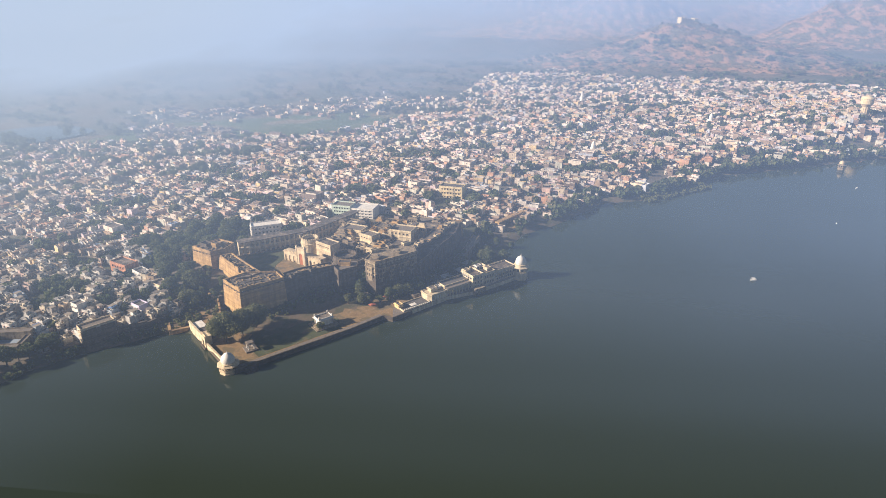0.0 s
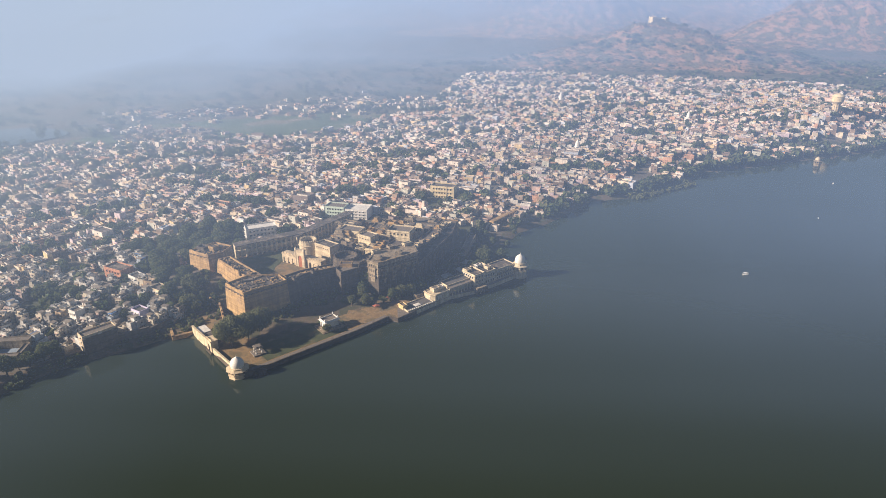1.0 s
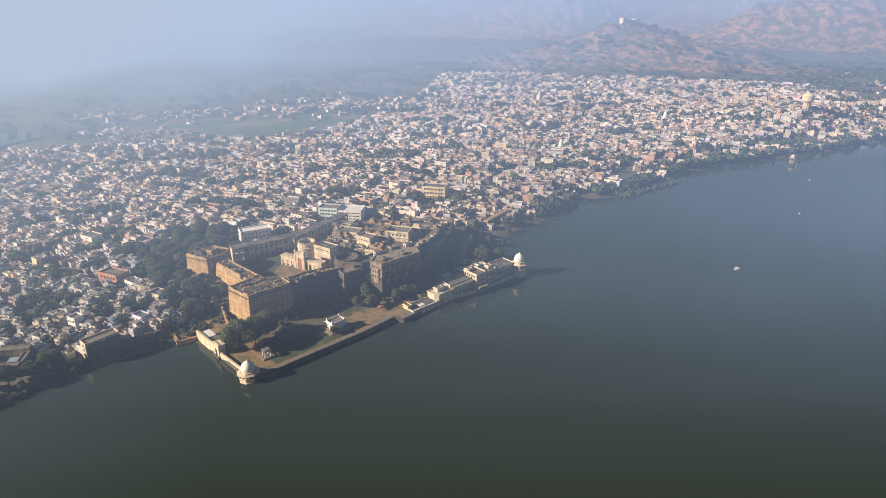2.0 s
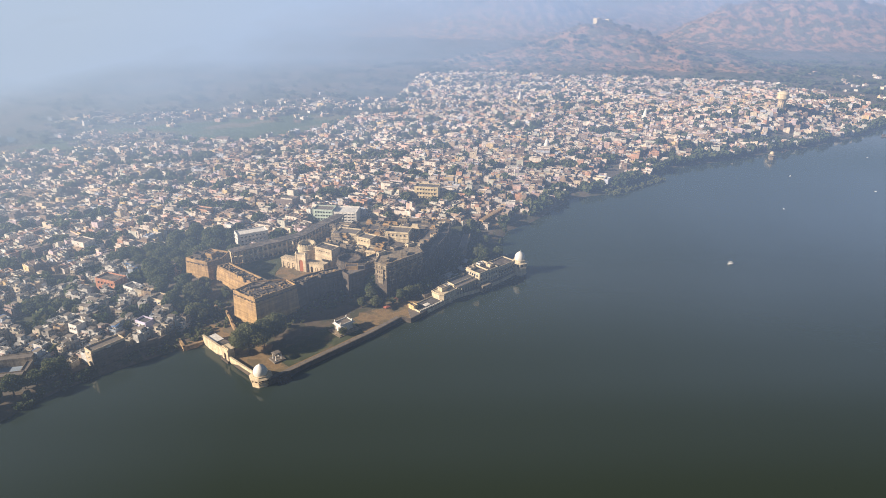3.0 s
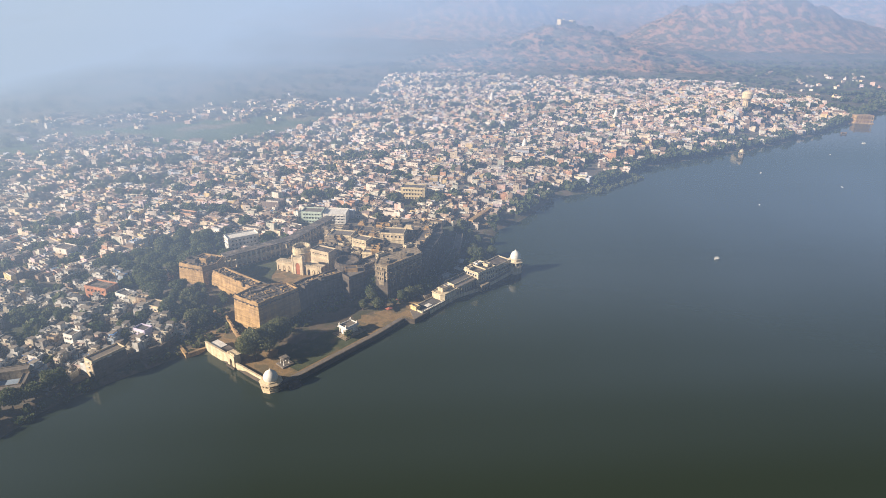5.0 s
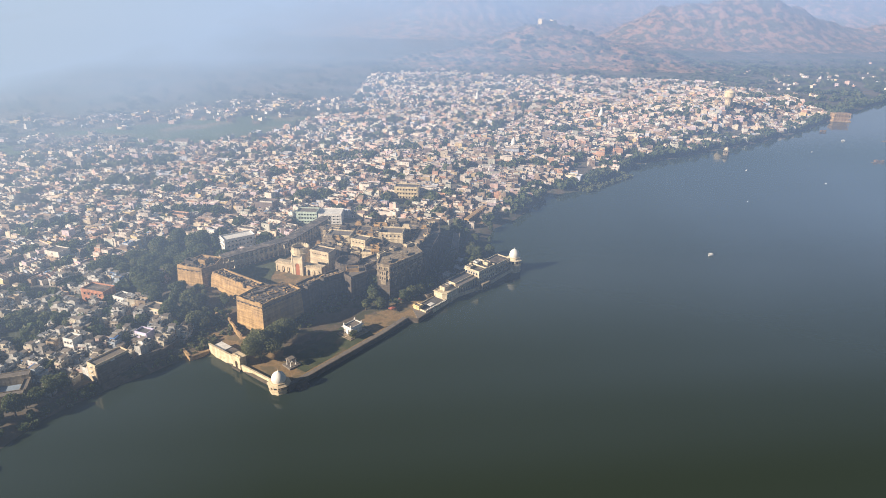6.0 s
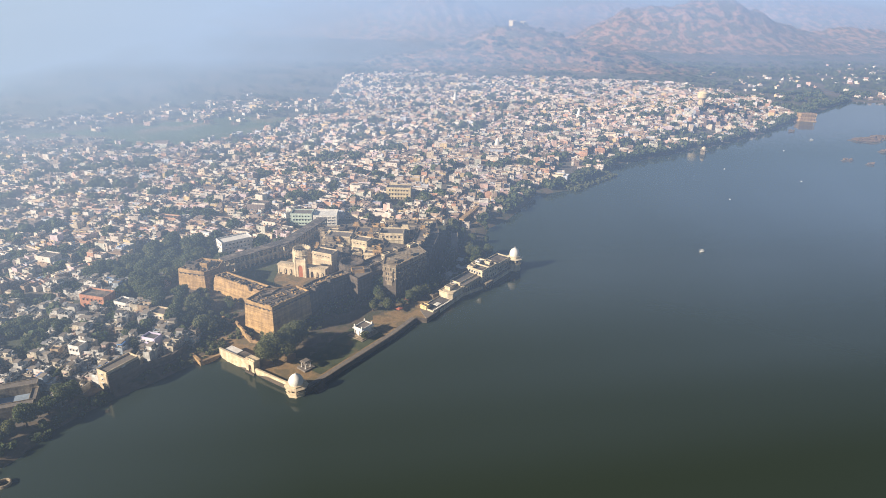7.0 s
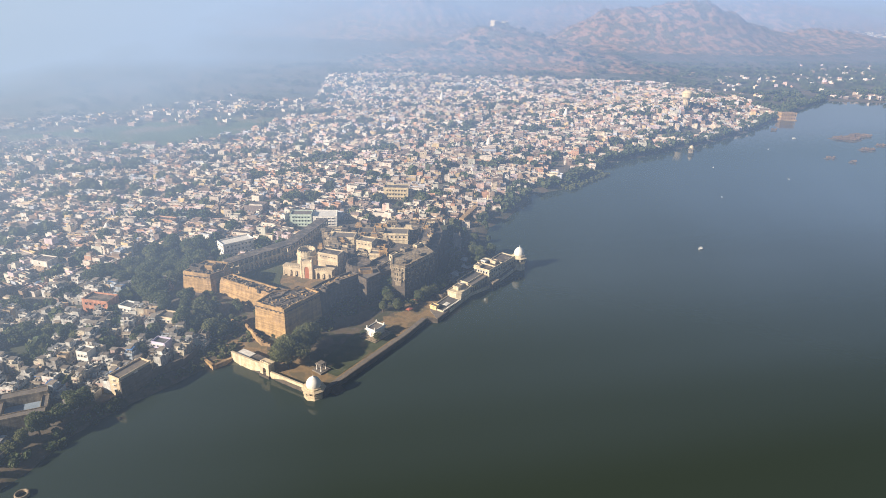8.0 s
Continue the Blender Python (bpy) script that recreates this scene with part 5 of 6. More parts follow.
# small open shrine under the trees
shrine = holder("shrine", -112, 310.5, 2.3, 40, "small white pillared shrine on a pale platform", "shrine")
bm = bmesh.new()
box(bm, -3.4, 3.4, -3.4, 3.4, -1, 0.8)
part("platform", bm, pale_roof, shrine)
for sx in (-1, 1):
    for sy in (-1, 1):
        bm = bmesh.new()
        lathe(bm, [(0.42, 0.8), (0.42, 1.1), (0.26, 1.2), (0.26, 3.5), (0.45, 3.8), (0.45, 4.0)], 10, (sx * 1.6, sy * 1.6))
        part("pillar", bm, white_plaster, shrine)
bm = bmesh.new()
box(bm, -2.2, 2.2, -2.2, 2.2, 4.0, 4.4)
box(bm, -1.7, 1.7, -1.7, 1.7, 4.4, 4.75)
part("roof", bm, pale_roof, shrine)

lake_plaster = material("pale_lake_plaster", (0.80, 0.68, 0.48), 0.8, 0.3, 4, 0.6, 0.2, (0.62, 0.51, 0.35), 0.32, streak=0.3)

# ---- lake palace: frame with x along the water's edge, y inland ----
PL = Matrix.Translation((-40.3, 354.2, 0)) @ Matrix.Rotation(radians(42.2), 4, "Z")
palace = holder("lake_palace", 0, 0, 0, 0, "long cream lakeside palace with terraces, arcades and domed tower", "palace")
palace.matrix_world = PL


def lp_block(name, x0, x1, y0, y1, z0, z1, mats, label="", parapet=0.8, floors=1, cols=0, side=0, back=False):
    bm = bmesh.new()
    solid(bm, [(x0, y0), (x1, y0), (x1, y1), (x0, y1)], z0, z1, 0.0, 0, 1, parapet, 0.3)
    for f in range(1, floors + 1):
        zz = z0 + (z1 - parapet - z0) * f / floors
        box(bm, x0 - 0.5, x1 + 0.5, y0 - 0.5, y1 + 0.5, zz - 0.32, zz - 0.12)
    ob = part(name, bm, list(mats), palace, label)
    for f in range(floors):
        h = (z1 - parapet - z0) / floors
        zz = z0 + f * h + h * 0.25
        if cols:
            windows(ob, (x0, y0), (x1, y0), zz, cols, min(1.3, (x1 - x0) / cols * 0.5), h * 0.5, [white_plaster, dark_glass], sill=False)
        if side:
            windows(ob, (x0, y1), (x0, y0), zz, side, 1.2, h * 0.5, [white_plaster, dark_glass], sill=False)
    return ob


bm = bmesh.new()
solid(bm, [(-0.5, -0.2), (14, 1.2), (30, 2.6), (44, 3.6), (62, -0.3), (78, -0.3), (99, 0.6), (99, 14), (81, 20), (40, 16), (24, 13), (7, 11)], -3, 2.4, 0.3, 0, 1)
part("plinth", bm, [lake_plaster, pale_roof], palace, "water-stained plaster plinth standing in the lake")
bm = bmesh.new()
solid(bm, [(9, 2.0), (29.5, 3.0), (29.5, 12.5), (9, 11.5)], 2.3, 3.5, 0, 0, 1, 0.6, 0.35)
part("terrace", bm, [lake_plaster, grey_roof], palace, "open grey terrace with low cream parapet")
for i in range(14):
    bm = bmesh.new()
    box(bm, 9.6 + i * 1.42, 10.1 + i * 1.42, 1.95, 2.45, 3.5, 4.0)
    part("parapet_post", bm, white_plaster, palace)
yellow_room = material("yellow_plaster", (0.78, 0.58, 0.30), 0.85, 0.25, 3, 0.6, 0.2, streak=0.2)
lp_block("end_room", 8.6, 12, 7.2, 12, 2.4, 5.2, (yellow_room, pale_roof), "small sunlit yellow room at the terrace end", 0.5)
bm = bmesh.new()
box(bm, 17, 21, 5, 8, 2.85, 3.2)
part("low_table", bm, white_plaster, palace, "pale raised platform on the terrace")
# low rooms with a bowed front
bm = bmesh.new()
bow = [(31, 3.2), (40, 3.6), (43, 4.0), (43, 13), (29.5, 13), (29.0, 10), (29.2, 6)]
solid(bm, bow, 2.4, 7.2, 0, 0, 1, 0.7, 0.35)
solid(bm, offset(ccw(bow), 0.5), 6.5, 6.72, 0, 0, 0)
low_rooms = part("low_rooms", bm, [lake_plaster, stone_roof], palace, "low cream rooms with a rounded front")
windows(low_rooms, (31, 3.2), (43, 4.0), 3.4, 5, 1.2, 2.0, [white_plaster, dark_glass], sill=False)
windows(low_rooms, (29.5, 13), (29.2, 5), 3.4, 3, 1.2, 2.0, [white_plaster, dark_glass], sill=False)
lp_block("roof_room", 33, 38, 7, 11, 6.9, 9.4, (lake_plaster, pale_roof), "", 0.3)
lp_block("roof_room", 38.5, 42, 8.5, 12, 6.9, 8.6, (white_plaster, pale_roof), "", 0.3)
# colonnaded hall
lp_block("hall", 43, 63, 6.2, 14.5, 2.4, 9.2, (lake_plaster, grey_roof), "flat-roofed hall behind a colonnade", 0.7)
for i in range(8):
    bm = bmesh.new()
    arch_panel(bm, Matrix.Identity(4), 43 + i * 2.5, 2.5, 2.4, 5.6, 1.7, 4.4, 3.4, 3.9)
    part("arch", bm, lake_plaster, palace)
bm = bmesh.new()
box(bm, 42.8, 63.2, 2.7, 6.3, 8.0, 8.25)
part("verandah_roof", bm, pale_roof, palace)
lp_block("back_range", 44, 66, 15, 21, 1.5, 6.0, (old_plaster, grey_roof), "low grey-roofed back range", 0.4)
lp_block("back_range", 24, 40, 14, 18, 1.5, 5.0, (old_plaster, pale_roof), "low back range with tiled terrace", 0.4)
# water porch on arches
bm = bmesh.new()
for i in range(3):
    arch_panel(bm, Matrix.Identity(4), 61.5 + i * 3, 3, -0.5, 4.6, 1.9, 3.2, -2.6, -2.1)
box(bm, 61.3, 70.7, -2.8, 1.0, 4.1, 4.5)
box(bm, 61.3, 61.8, -2.6, 1.0, -2, 4.1)
box(bm, 70.2, 70.7, -2.6, 1.0, -2, 4.1)
part("porch", bm, [old_plaster], palace, "arched porch standing in the water")
# tall block and long wing
lp_block("main_block", 62.5, 71.5, 1.6, 14, 2.4, 12.4, (lake_plaster, stone_roof), "tall cream main block with terrace roof", 0.9, 3, 3, 5)
lp_block("mid_block", 71.5, 82, 2.2, 17, 2.4, 11.6, (lake_plaster, stone_roof), "cream middle block with sunken roof court", 1.2, 2, 4, 0)
lp_block("roof_room", 63, 67, 10, 13.8, 11.5, 13.2, (lake_plaster, pale_roof), "", 0.3, 1, 2, 2)
lp_block("roof_room", 74, 78, 12, 15, 10.4, 12.8, (white_plaster, pale_roof), "", 0.3, 1, 2, 2)
lp_block("roof_room", 78, 81.5, 6, 10, 10.4, 12.6, (lake_plaster, pale_roof), "", 0.3)
lp_block("wing", 82, 100, 2.6, 13.5, 2.4, 10.6, (lake_plaster, stone_roof), "two-storey cream wing with grey roof terrace", 0.8, 2, 9, 0)
for i in range(6):
    bm = bmesh.new()
    box(bm, 82 + i * 3.0, 83.9 + i * 3.0, 1.5, 2.62, 5.4, 8.6)
    box(bm, 81.8 + i * 3.0, 84.1 + i * 3.0, 1.2, 2.62, 8.6, 8.8)
    box(bm, 82.3 + i * 3.0, 83.6 + i * 3.0, 1.46, 1.55, 6.2, 7.9, 1)
    part("window_bay", bm, [lake_plaster, dark_glass], palace)
lake_tower = holder("lake_tower", 0, 0, 0, 0, "round white-domed tower at the palace corner in the water", "tower", "domed lake kiosks")
lake_tower.matrix_world = PL @ pose(104, 1.2, 0)
domed_tower(lake_tower, 4.8, 5.2, 9.2, 10.8, 3.6, 18.2, (lake_plaster, white_plaster))


# ---- single buildings of the town ----
def town_block(name, p, q, depth, z0, z1, floors, cols, side, mats, label, parapet=0.9, trim_mat=white_plaster):
    thing = holder(name, 0, 0, 0, 0, label, "building")
    m, length = along(p, q)
    thing.matrix_world = m
    bm = bmesh.new()
    c = [(0, 0), (length, 0), (length, depth), (0, depth)]
    solid(bm, c, z0 - 4, z1, 0, 0, 1, parapet, 0.3)
    for f in range(1, floors):
        zz = z0 + (z1 - parapet - z0) * f / floors
        box(bm, -0.12, length + 0.12, -0.12, depth + 0.12, zz - 0.12, zz + 0.12)
    part("house_wall", bm, list(mats), thing)
    h = (z1 - parapet - z0) / floors
    for f in range(floors):
        zz = z0 + f * h + h * 0.3
        windows(thing, c[0], c[1], zz, cols, min(1.3, length / cols * 0.45), h * 0.42, [trim_mat, dark_glass])
        windows(thing, c[3], c[0], zz, side, min(1.3, depth / side * 0.45), h * 0.42, [trim_mat, dark_glass])
    return thing


orange_wash = material("orange_wash", (0.62, 0.30, 0.18), 0.85, 0.3, 4, 0.7, 0.2, streak=0.3)
green_wash = material("pale_green_wash", (0.60, 0.70, 0.60), 0.85, 0.2, 4, 0.7, 0.2, streak=0.2)
yellow_wash = material("yellow_wash", (0.76, 0.62, 0.38), 0.85, 0.2, 4, 0.7, 0.2, streak=0.2)
blue_floor = material("blue_grey_floor", (0.30, 0.38, 0.48), 0.8, 0.25, 4, 0.7, 0.1)
violet_wash = material("pale_violet_wash", (0.62, 0.56, 0.74), 0.85, 0.2, 4, 0.7, 0.2)
town_block("school_block", (-171.5, 463), (-151, 473.5), 11, 6, 16.5, 3, 7, 3, (white_plaster, white_plaster), "long white three-storey block with flat roof beside the wood")
town_block("orange_house", (-245.5, 394), (-230, 387), 10, 6, 14.5, 2, 5, 3, (orange_wash, stone_roof), "large orange-washed two-storey house with parapet roof", trim_mat=orange_wash)
b = town_block("cream_lake_house", (-206.5, 304), (-195, 318), 7.2, 4, 13, 3, 1, 1, (cream_plaster, pale_roof), "cream-fronted house on a high retaining wall by the lake")
town_block("green_block", (-125, 524), (-108, 521), 12, 6, 16, 3, 6, 4, (green_wash, pale_roof), "pale green three-storey block with flat roof", trim_mat=green_wash)
town_block("white_block", (-107, 521), (-88, 518.5), 16, 6, 14.5, 3, 5, 4, (white_plaster, white_plaster), "large cream and white block with broad flat roof")
town_block("yellow_house", (-40, 585), (-18, 580), 12, 5, 17, 3, 7, 3, (yellow_wash, stone_roof), "yellow three-storey house with many windows", trim_mat=yellow_wash)
town_block("cream_house", (-200, 366), (-189, 360.5), 8, 6, 13.5, 2, 4, 2, (cream_plaster, pale_roof), "cream two-storey house above the lake bank")
town_block("white_house", (-224, 385), (-216, 380), 7, 6, 13, 2, 3, 2, (white_plaster, grey_roof), "white two-storey house with roof terrace")
town_block("violet_house", (-199, 341), (-191.5, 337), 6, 5, 11.5, 2, 3, 2, (violet_wash, grey_roof), "pale violet two-storey house by the bank")
town_block("pink_white_house", (-233, 334), (-227, 331), 6, 6, 13.5, 2, 3, 2, (white_plaster, pale_roof), "white house with a pink side room on its roof")

# walled court with blue floor
court = holder("courtyard_house", -246, 296, 5, 12, "courtyard house with pale roofs around a blue-grey court", "house")
bm = bmesh.new()
box(bm, -7.5, 7.5, -5, 6, -3, 0.6)
part("court_floor", bm, blue_floor, court)
for x0, x1, y0, y1, z1 in ((-10, 10, -9, -5, 4.2), (-10, 10, 6, 11, 5.4), (-11, -7.5, -5, 6, 4.0), (7.5, 10.5, -5, 6, 3.6)):
    bm = bmesh.new()
    solid(bm, [(x0, y0), (x1, y0), (x1, y1), (x0, y1)], -3, z1, 0, 0, 1, 0.5, 0.3)
    part("wing", bm, [old_plaster, pale_roof], court)

# retaining walls on the bank, and a facing over the lake house front
bank_wall = holder("retaining_wall", 0, 0, 0, 0, "dark stone retaining walls and house facing above the lake bank", "wall")
# shade is put into the dark stone; last length darkens the house front
for p, q, z1 in (((-195, 318), (-182, 328), 6.5), ((-182, 328), (-172, 347), 5.5), ((-172, 347), (-158, 352), 5.0), ((-224, 290), (-206.5, 304), 4.0), ((-205.9, 303.2), (-194.5, 317.3), 11.2)):
    m, length = along(p, q)
    bm = bmesh.new()
    box(bm, 0, length, 0, 1.0, -1, z1, 0, m)
    box(bm, -0.1, length + 0.1, -0.12, 1.12, z1, z1 + 0.3, 0, m)
    part("wall_length", bm, dark_stone, bank_wall)
# ruined walls under the bastion
ruin = holder("ruined_wall", 0, 0, 0, 0, "broken low sandstone wall below the bastion", "wall")
for p, q, z1 in (((-152, 357), (-143, 341), 8.5), ((-143, 341), (-136, 338), 5.5), ((-160, 362), (-152, 357), 9.5)):
    m, length = along(p, q)
    bm = bmesh.new()
    for i in range(6):
        box(bm, length * i / 6, length * (i + 1) / 6 - 0.01, 0, 0.9 + 0.1 * (i % 2), 0, z1 - 0.5 * i - (0.7 if i % 3 == 1 else 0), 0, m)
    part("wall_length", bm, sandstone, ruin)

# water tower, masts, temple spires
wt = holder("water_tower", 478, 915, gz(478, 915), 0, "cream concrete water tower on a broad shaft", "water tower")
bm = bmesh.new()
lathe(bm, [(5.2, -4), (4.4, 0.5), (4.2, 13), (7.0, 16.5)], 20)
part("shaft", bm, cream_plaster, wt)
for k in range(12):
    a = k * math.pi / 6
    bm = bmesh.new()
    box(bm, 4.1, 4.75, -0.3, 0.3, -3, 13.4, 0, Matrix.Rotation(a, 4, "Z"))
    part("rib", bm, cream_plaster, wt)
bm = bmesh.new()
lathe(bm, [(7.0, 16.5), (7.5, 17), (7.5, 23), (8.1, 23.2), (8.1, 23.7), (6, 25.6), (2.6, 27), (0.5, 27.4), (0.5, 28.2), (0, 28.4)], 24)
part("tank", bm, yellow_wash, wt)
for x, y, h, lab in ((-77, 1042, 42, "tall thin lattice radio mast at the town edge"), (-308, 738, 46, "tall thin lattice radio mast over the fields"), (-22, 545, 24, "thin steel mast among trees")):
    mast = holder("radio_mast", x, y, gz(x, y), 0, lab, "mast", "radio masts")
    for i in range(4):
        sx, sy = (-1, 1, 1, -1)[i], (-1, -1, 1, 1)[i]
        bm = bmesh.new()
        a, b2 = [bm.verts.new((sx * 0.9 + dx, sy * 0.9 + dy, -1)) for dx, dy in ((-.1, -.1), (.1, -.1), (0, .12))], [bm.verts.new((sx * 0.25 + dx, sy * 0.25 + dy, h)) for dx, dy in ((-.07, -.07), (.07, -.07), (0, .08))]
        for k in range(3):
            bm.faces.new((a[k], a[(k + 1) % 3], b2[(k + 1) % 3], b2[k]))
        part("leg", bm, grey_roof, mast)
    for i in range(int(h / 3)):
        w = 0.9 - 0.65 * (i * 3 / h)
        bm = bmesh.new()
        for (x0, x1, y0, y1) in ((-w, w, -w - .05, -w + .05), (-w, w, w - .05, w + .05), (-w - .05, -w + .05, -w, w), (w - .05, w + .05, -w, w)):
            box(bm, x0, x1, y0, y1, i * 3, i * 3 + 0.12)
        part("brace", bm, grey_roof, mast)
spire_h = [(133, 1100, 22), (-262, 528, 9), (-240, 540, 8), (300, 960, 14), (120, 780, 13)]
for x, y, h in spire_h:
    t = holder("temple", x, y, gz(x, y), 20, "small white temple with a tapering spire", "temple", "town temples")
    bm = bmesh.new()
    box(bm, -3.5, 3.5, -3.5, 3.5, -2, h * 0.35)
    part("shrine_room", bm, white_plaster, t)
    bm = bmesh.new()
    lathe(bm, [(3.0, h * 0.35), (2.9, h * 0.5), (2.3, h * 0.7), (1.2, h * 0.88), (0.7, h * 0.92), (0.9, h * 0.95), (0, h)], 12)
    part("spire", bm, white_plaster, t)

# hilltop fort, far pavilions in the lake
hf = holder("hill_fort", 437, 1738, gz(432, 1738), 15, "small ruined stone fort on the hilltop", "fort")
for x0, x1, y0, y1, z1 in ((-20, 14, -8, 8, 9), (-26, -14, -10, 10, 14), (8, 18, -9, 9, 11)):
    bm = bmesh.new()
    solid(bm, [(x0, y0), (x1, y0), (x1, y1), (x0, y1)], -8, z1, 0.6, 0, 1, 1.0, 0.6)
    merlons(bm, [(x0, y0), (x1, y0), (x1, y1), (x0, y1)], z1, 1.0, 1.4, 0.9, closed=True)
    part("fort_wall", bm, [palace_plaster, pale_roof], hf)
lp2 = holder("lake_pavilion", 684, 936, 0, -12, "square pink sandstone pavilion standing at the lake edge", "pavilion")
bm = bmesh.new()
box(bm, -14, 14, -8, 8, -3, 1.5)
part("plinth", bm, sandstone, lp2)
bm = bmesh.new()
for f in range(2):
    for i in range(8):
        arch_panel(bm, Matrix.Identity(4), -12.5 + i * 3.125, 3.125, 1.5 + f * 5, 5, 1.9, 3.7, -7, -6.4)
        arch_panel(bm, Matrix.Rotation(-math.pi / 2, 4, "Z"), -6.8 + i * 1.7, 1.7, 1.5 + f * 5, 5, 1.1, 3.5, -12.5, -12)
box(bm, -11, 11, -4, 7, 1.5, 11.5)
box(bm, -13, 13, -7.5, 7.5, 11.5, 12.1)
merlons(bm, [(-12.5, -7), (12.5, -7)], 12.1, 1.0)
part("arcades", bm, sandstone, lp2)
sp = holder("small_lake_pavilion", 381, 741, 0, 0, "small domed pavilion on a stone base in the lake", "pavilion", "domed lake kiosks")
domed_tower(sp, 3.4, 2.2, 5.2, 6.0, 2.7, 10.5, (old_plaster, cream_plaster))

# ramped road with parapets, and sheds, in the cove below the palace cliff
ramp = holder("ramp_road", 0, 0, 0, 0, "pale stone ramp road with parapets below the palace cliff", "road")
for p, q, z0, z1 in (((-26, 399), (-16, 420), 2.5, 5.5), ((-16, 420), (-4, 448), 5.5, 8.5), ((-4, 448), (2, 476), 8.5, 10.5)):
    m, length = along(p, q)
    for name, y0, y1, lift in (("roadway", -2.2, 2.2, 0), ("parapet", -2.6, -2.2, 1.0), ("parapet", 2.2, 2.6, 1.0)):
        bm = bmesh.new()
        v = box(bm, 0, length, y0, y1, 0, 1, 0, m)
        for k, vert in enumerate(v):
            vert.co.z = 0.0 if k < 4 else (z1 if k in (5, 6) else z0) + lift
        part(name, bm, pale_roof if name == "roadway" else old_plaster, ramp)
for x, y, w, d, h, turn, mt in ((-13, 412, 9, 5, 3.4, 42, white_plaster), (-4, 421, 8, 6, 4.2, 42, old_plaster), (3, 428, 7, 5, 3.4, 50, white_plaster), (-2, 436, 6, 4, 3.0, 60, old_plaster)):
    shed = holder("shed", x, y, 1.8, turn, "low shed with a grey sheet roof behind the lake palace", "shed", "sheds behind the palace")
    bm = bmesh.new()
    solid(bm, [(-w / 2, -d / 2), (w / 2, -d / 2), (w / 2, d / 2), (-w / 2, d / 2)], -2, h)
    part("shed_wall", bm, mt, shed)
    bm = bmesh.new()
    v = box(bm, -w / 2 - 0.4, w / 2 + 0.4, -d / 2 - 0.4, d / 2 + 0.4, h, h + 0.12)
    for k in (2, 3, 6, 7):
        v[k].co.z += 0.6
    part("sheet_roof", bm, tin_sheet, shed)
    bm = bmesh.new()
    box(bm, -0.5, 0.5, -d / 2 - 0.06, -d / 2 + 0.02, 0, 2.1)
    part("door", bm, brown_wood, shed)

# ghat terrace and low buildings beyond the cove
ghat = holder("ghat", 0, 0, 0, 0, "stone bathing steps and terrace at the lake edge", "ghat")
m, length = along((29, 508), (50, 540))
for i in range(6):
    bm = bmesh.new()
    box(bm, 0, length, -2.5 + i * 1.1, 14, -2, 0.5 + i * 0.45, 0, m)
    part("step", bm, dirt if i == 5 else old_plaster, ghat)
bm = bmesh.new()
for i in range(9):
    arch_panel(bm, m, i * length / 9, length / 9, 3, 4.5, 2.4, 3.3, 13, 14)
box(bm, 0, length, 14, 17, 2, 7.6, 0, m)
part("arcade", bm, sandstone, ghat, "reddish arcade behind the steps")


# ---- boats and islets ----
white_paint = material("white_boat_paint", (0.8, 0.78, 0.74), 0.5, 0.1, 2, 0.4, 0.0)
for x, y, s, rz, roofed in ((194, 436, 0.75, 10, True), (364, 668, 0.6, 50, False), (586.5, 801, 0.8, -20, True), (300, 560, 0.35, 80, False), (420, 610, 0.35, 120, False), (500, 745, 0.5, 30, False)):
    boat = holder("boat", x, y, 0, rz, "small white boat with a flat canopy on the lake" if roofed else "small open rowing boat on the lake", "boat", "boats on the lake")
    boat.scale = (s, s, s)
    bm = bmesh.new()
    prof = [(-2.9, 0.5, 0.9), (-2.4, 1.05, 0.75), (0, 1.25, 0.65), (2.0, 1.0, 0.8), (3.4, 0.08, 1.1)]
    ring = [[bm.verts.new(p) for p in ((px, -w, z), (px, -w * 0.7, -0.3), (px, w * 0.7, -0.3), (px, w, z), (px, w * 0.85, z), (px, w * 0.6, 0.1), (px, -w * 0.6, 0.1), (px, -w * 0.85, z))] for px, w, z in prof]
    for a, b in zip(ring, ring[1:]):
        for i in range(8):
            bm.faces.new((a[i], a[(i + 1) % 8], b[(i + 1) % 8], b[i]))
    bm.faces.new(ring[0][::-1])
    bm.faces.new(ring[-1])
    part("hull", bm, white_paint, boat)
    if roofed:
        bm = bmesh.new()
        box(bm, -2.0, 1.6, -1.1, 1.1, 2.1, 2.22)
        part("canopy", bm, white_paint, boat)
        for sx in (-1.9, 1.5):
            for sy in (-1, 1):
                bm = bmesh.new()
                box(bm, sx - 0.04, sx + 0.04, sy - 0.04, sy + 0.04, 0.5, 2.1)
                part("post", bm, white_paint, boat)
reed = material("dry_reeds", (0.20, 0.13, 0.075), 0.95, 0.3, 3, 0.8, 0.2, island=[(0.22, 0.14, 0.08), (0.17, 0.12, 0.06), (0.26, 0.17, 0.1)])
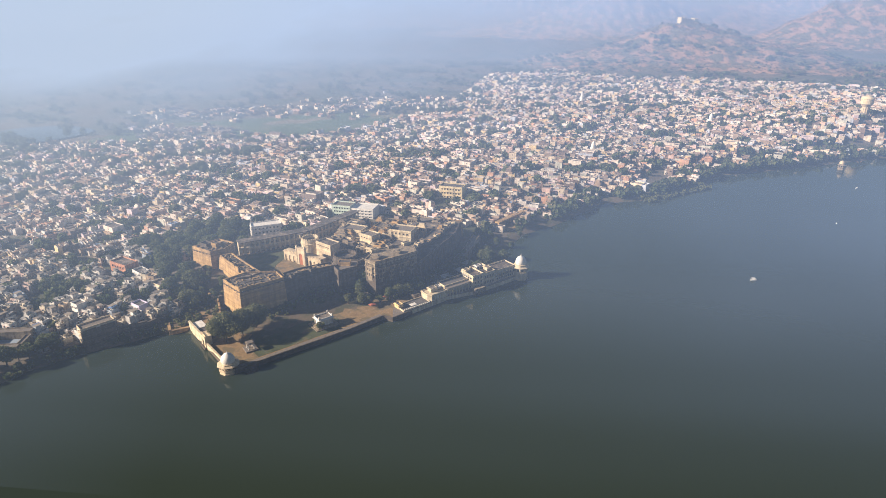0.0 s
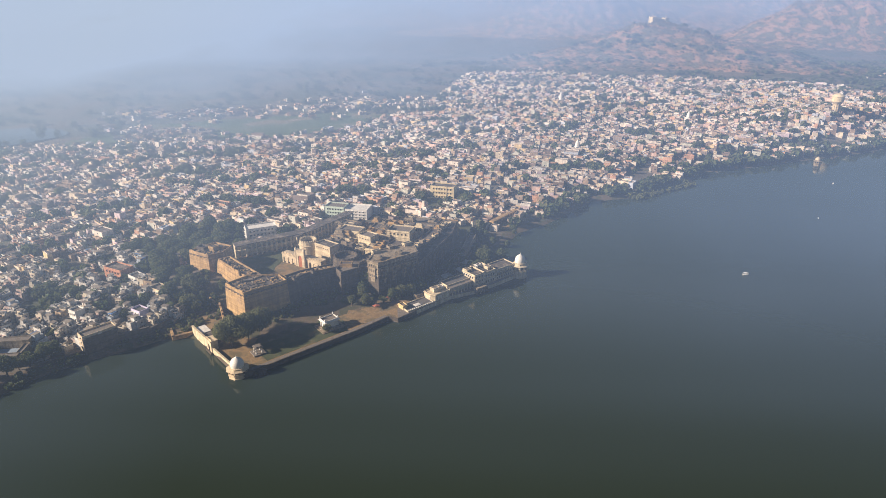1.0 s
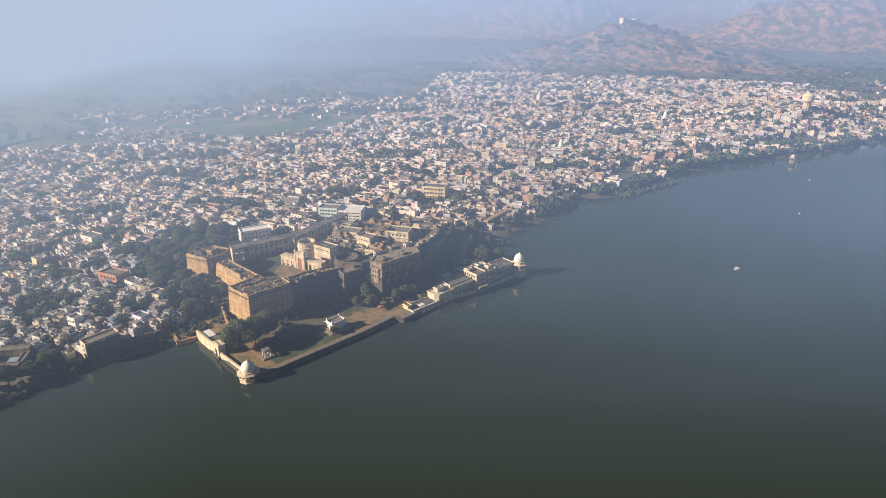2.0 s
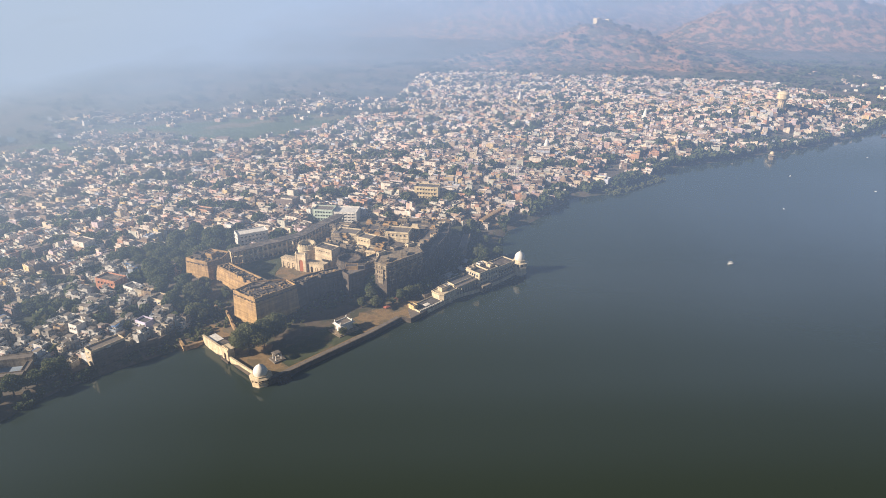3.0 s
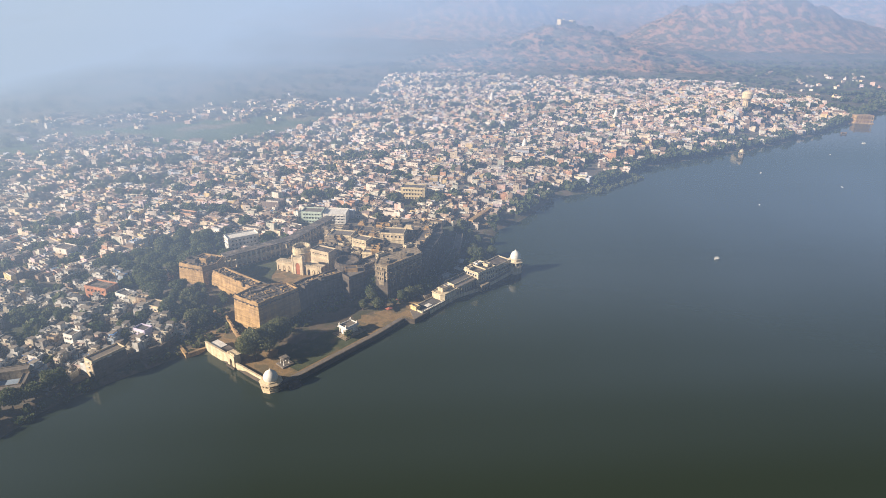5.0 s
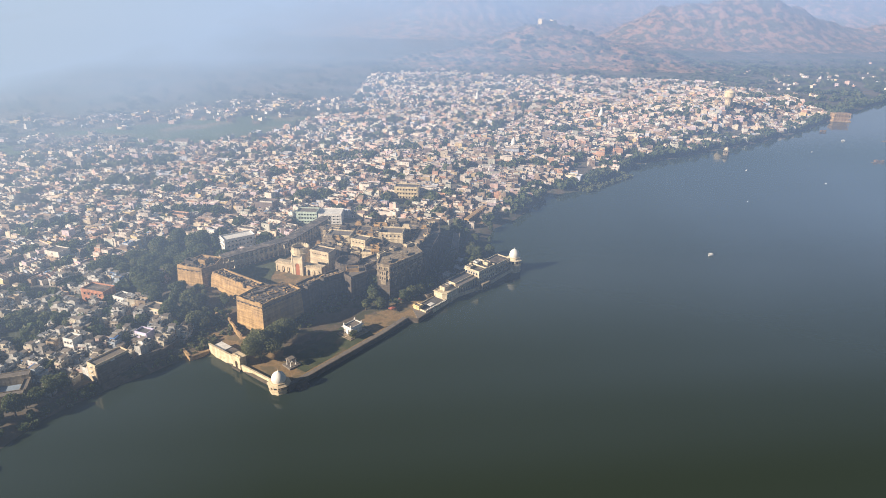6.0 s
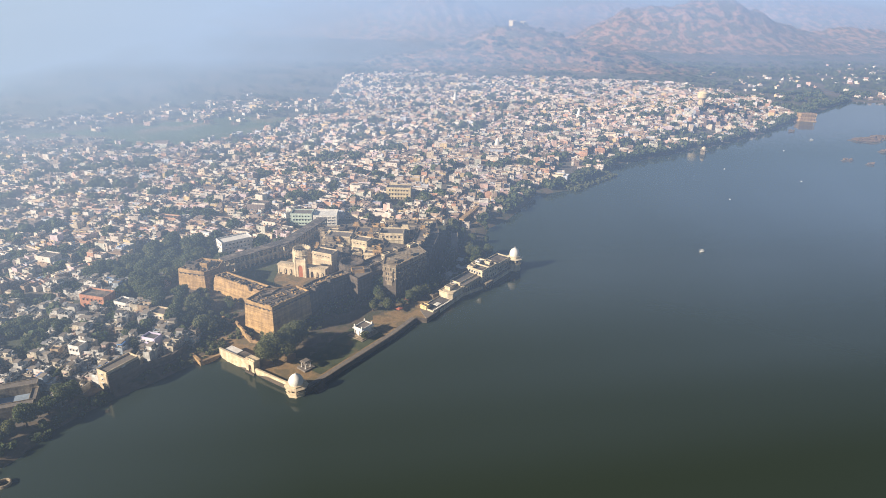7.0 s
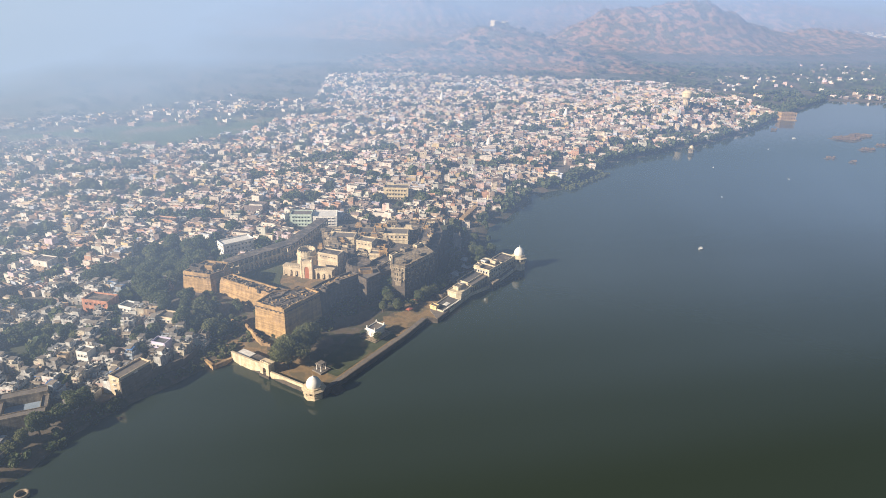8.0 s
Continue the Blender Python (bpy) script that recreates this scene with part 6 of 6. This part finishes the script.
for ix, iy, rx, ry in ((668, 790, 30, 17), (706, 806, 22, 13), (640, 724, 15, 8), (548, 689, 10, 4), (560, 667, 6, 3), (690, 745, 18, 6), (600, 860, 5, 4)):
    bm = bmesh.new()
    solid(bm, [(ix + rx * math.cos(a) * (0.85 + 0.2 * math.sin(3 * a)), iy + ry * math.sin(a) * (0.9 + 0.2 * math.cos(4 * a))) for a in [k * 0.3307 for k in range(19)]], -1, 0.4, 1.5)
    isl = tagged(part("islet", bm, bank), "low brown islet of dry reeds in the lake", "islet", "lake islets")
    sp_ = [(ix + rx * 0.8 * math.sqrt(g.rand()) * math.cos(t), iy + ry * 0.8 * math.sqrt(g.rand()) * math.sin(t), 0.3, g.uniform(0.7, 1.6)) for t in g.uniform(0, 6.28, int(rx * ry / 3.5) + 6)]
    far_trees("reeds", sp_, "dry brown reeds on an islet", 40, 1.0, reed)
well = holder("round_well", -231, 245.6, 0, 0, "round stone well head at the water's edge", "well")
bm = bmesh.new()
lathe(bm, [(2.8, -2), (2.6, 1.3), (2.2, 1.4), (2.0, 1.2), (1.9, -0.5), (0, -0.5)], 20)
part("wall_ring", bm, old_plaster, well)

# ---- villages, woods and fields in the distance ----
def village(n, area, seed, label):
    global cells, heights, TURN
    gg = np.random.RandomState(seed)
    (ax, ay), (bx, by), wide = area
    t = gg.rand(n)
    pts = np.stack([ax + t * (bx - ax) + gg.normal(size=n) * wide, ay + t * (by - ay) + gg.normal(size=n) * wide], 1)
    pts = pts[inside(LAND, *pts.T) & (edge_distance(SHORE, *pts.T) > 20)]
    keep = (cells, heights, TURN)
    cells, heights, TURN = pts, ground_height(*pts.T), gg.uniform(0, 90, len(pts))
    far_houses("village_houses", range(len(pts)), label, False, True)
    cells, heights, TURN = keep


village(150, ((-520, 960), (-170, 1060), 28), 1, "scattered pale village houses beyond the fields")
village(70, ((-480, 850), (-330, 800), 22), 2, "scattered pale houses beside the fields")
village(60, ((-300, 1120), (-60, 1090), 40), 6, "far pale houses in the haze")
village(60, ((980, 1230), (1500, 1640), 55), 3, "far white houses at the lake's end")
village(45, ((720, 1150), (960, 1420), 50), 4, "scattered white houses among trees")
village(40, ((960, 1130), (1250, 1090), 12), 5, "low pink houses on the far shore")
village(260, ((2700, 3050), (3500, 3300), 90), 7, "very distant white town houses")
P = np.stack([g.uniform(-900, 1700, 9000), g.uniform(640, 1750, 9000)], 1)
x, y = P.T
wild = inside(LAND, x, y) & ~inside(TOWN, x, y) & (edge_distance(SHORE, x, y) > 4) & ((waves(x, y, 170, 41) + 0.6 * waves(x, y, 60, 42) > 0.45) | (g.rand(len(x)) < 0.1))
wild &= ~inside([(-540, 715), (-392, 720), (-180, 870), (-110, 1000), (-250, 985), (-470, 890)], x, y) | (g.rand(len(x)) < 0.04)
P = P[wild]
Q = np.stack([g.uniform(690, 1650, 3400), g.uniform(960, 1600, 3400)], 1)
Q = Q[inside(LAND, *Q.T) & ~inside(TOWN, *Q.T) & (edge_distance(SHORE, *Q.T) > 6) & (waves(Q[:, 0], Q[:, 1], 130, 51) > 0.1)]
P = np.concatenate([P, Q])
far_trees("far_woods", [(a, b, c, d) for (a, b), c, d in zip(P, ground_height(*P.T), g.uniform(2.0, 5.0, len(P)))], "hazy dark trees over the plain", 26, 1.2)
P = np.stack([g.uniform(150, 1600, 40000), g.uniform(1430, 2250, 40000)], 1)
h = ground_height(*P.T)
P, h = P[h > 12], h[h > 12]
n = min(len(P), 14000)
thorn = material("thorn_scrub", (0.1, 0.08, 0.045), 0.95, 0.3, 20, 3, 0.0, island=[(0.15, 0.105, 0.065), (0.18, 0.125, 0.08), (0.12, 0.095, 0.055), (0.21, 0.145, 0.095)])
far_trees("hill_scrub", [(a, b, c, d) for (a, b), c, d in zip(P[:n], h[:n] - 0.8, g.uniform(0.5, 1.7, n))], "dark thorn scrub dotted over the hills", 6, 1.9, thorn)
bm = bmesh.new()
bm.faces.new([bm.verts.new((-612 + 62 * math.cos(a) * (1 + 0.15 * math.sin(3 * a)), 810 + 58 * math.sin(a), gz(-612, 810) + 1.6)) for a in [k * 6.2832 / 40 for k in range(40)]])
tagged(part("pond", bm, water_mat), "pale pond beyond the town", "pond", kind="structure")
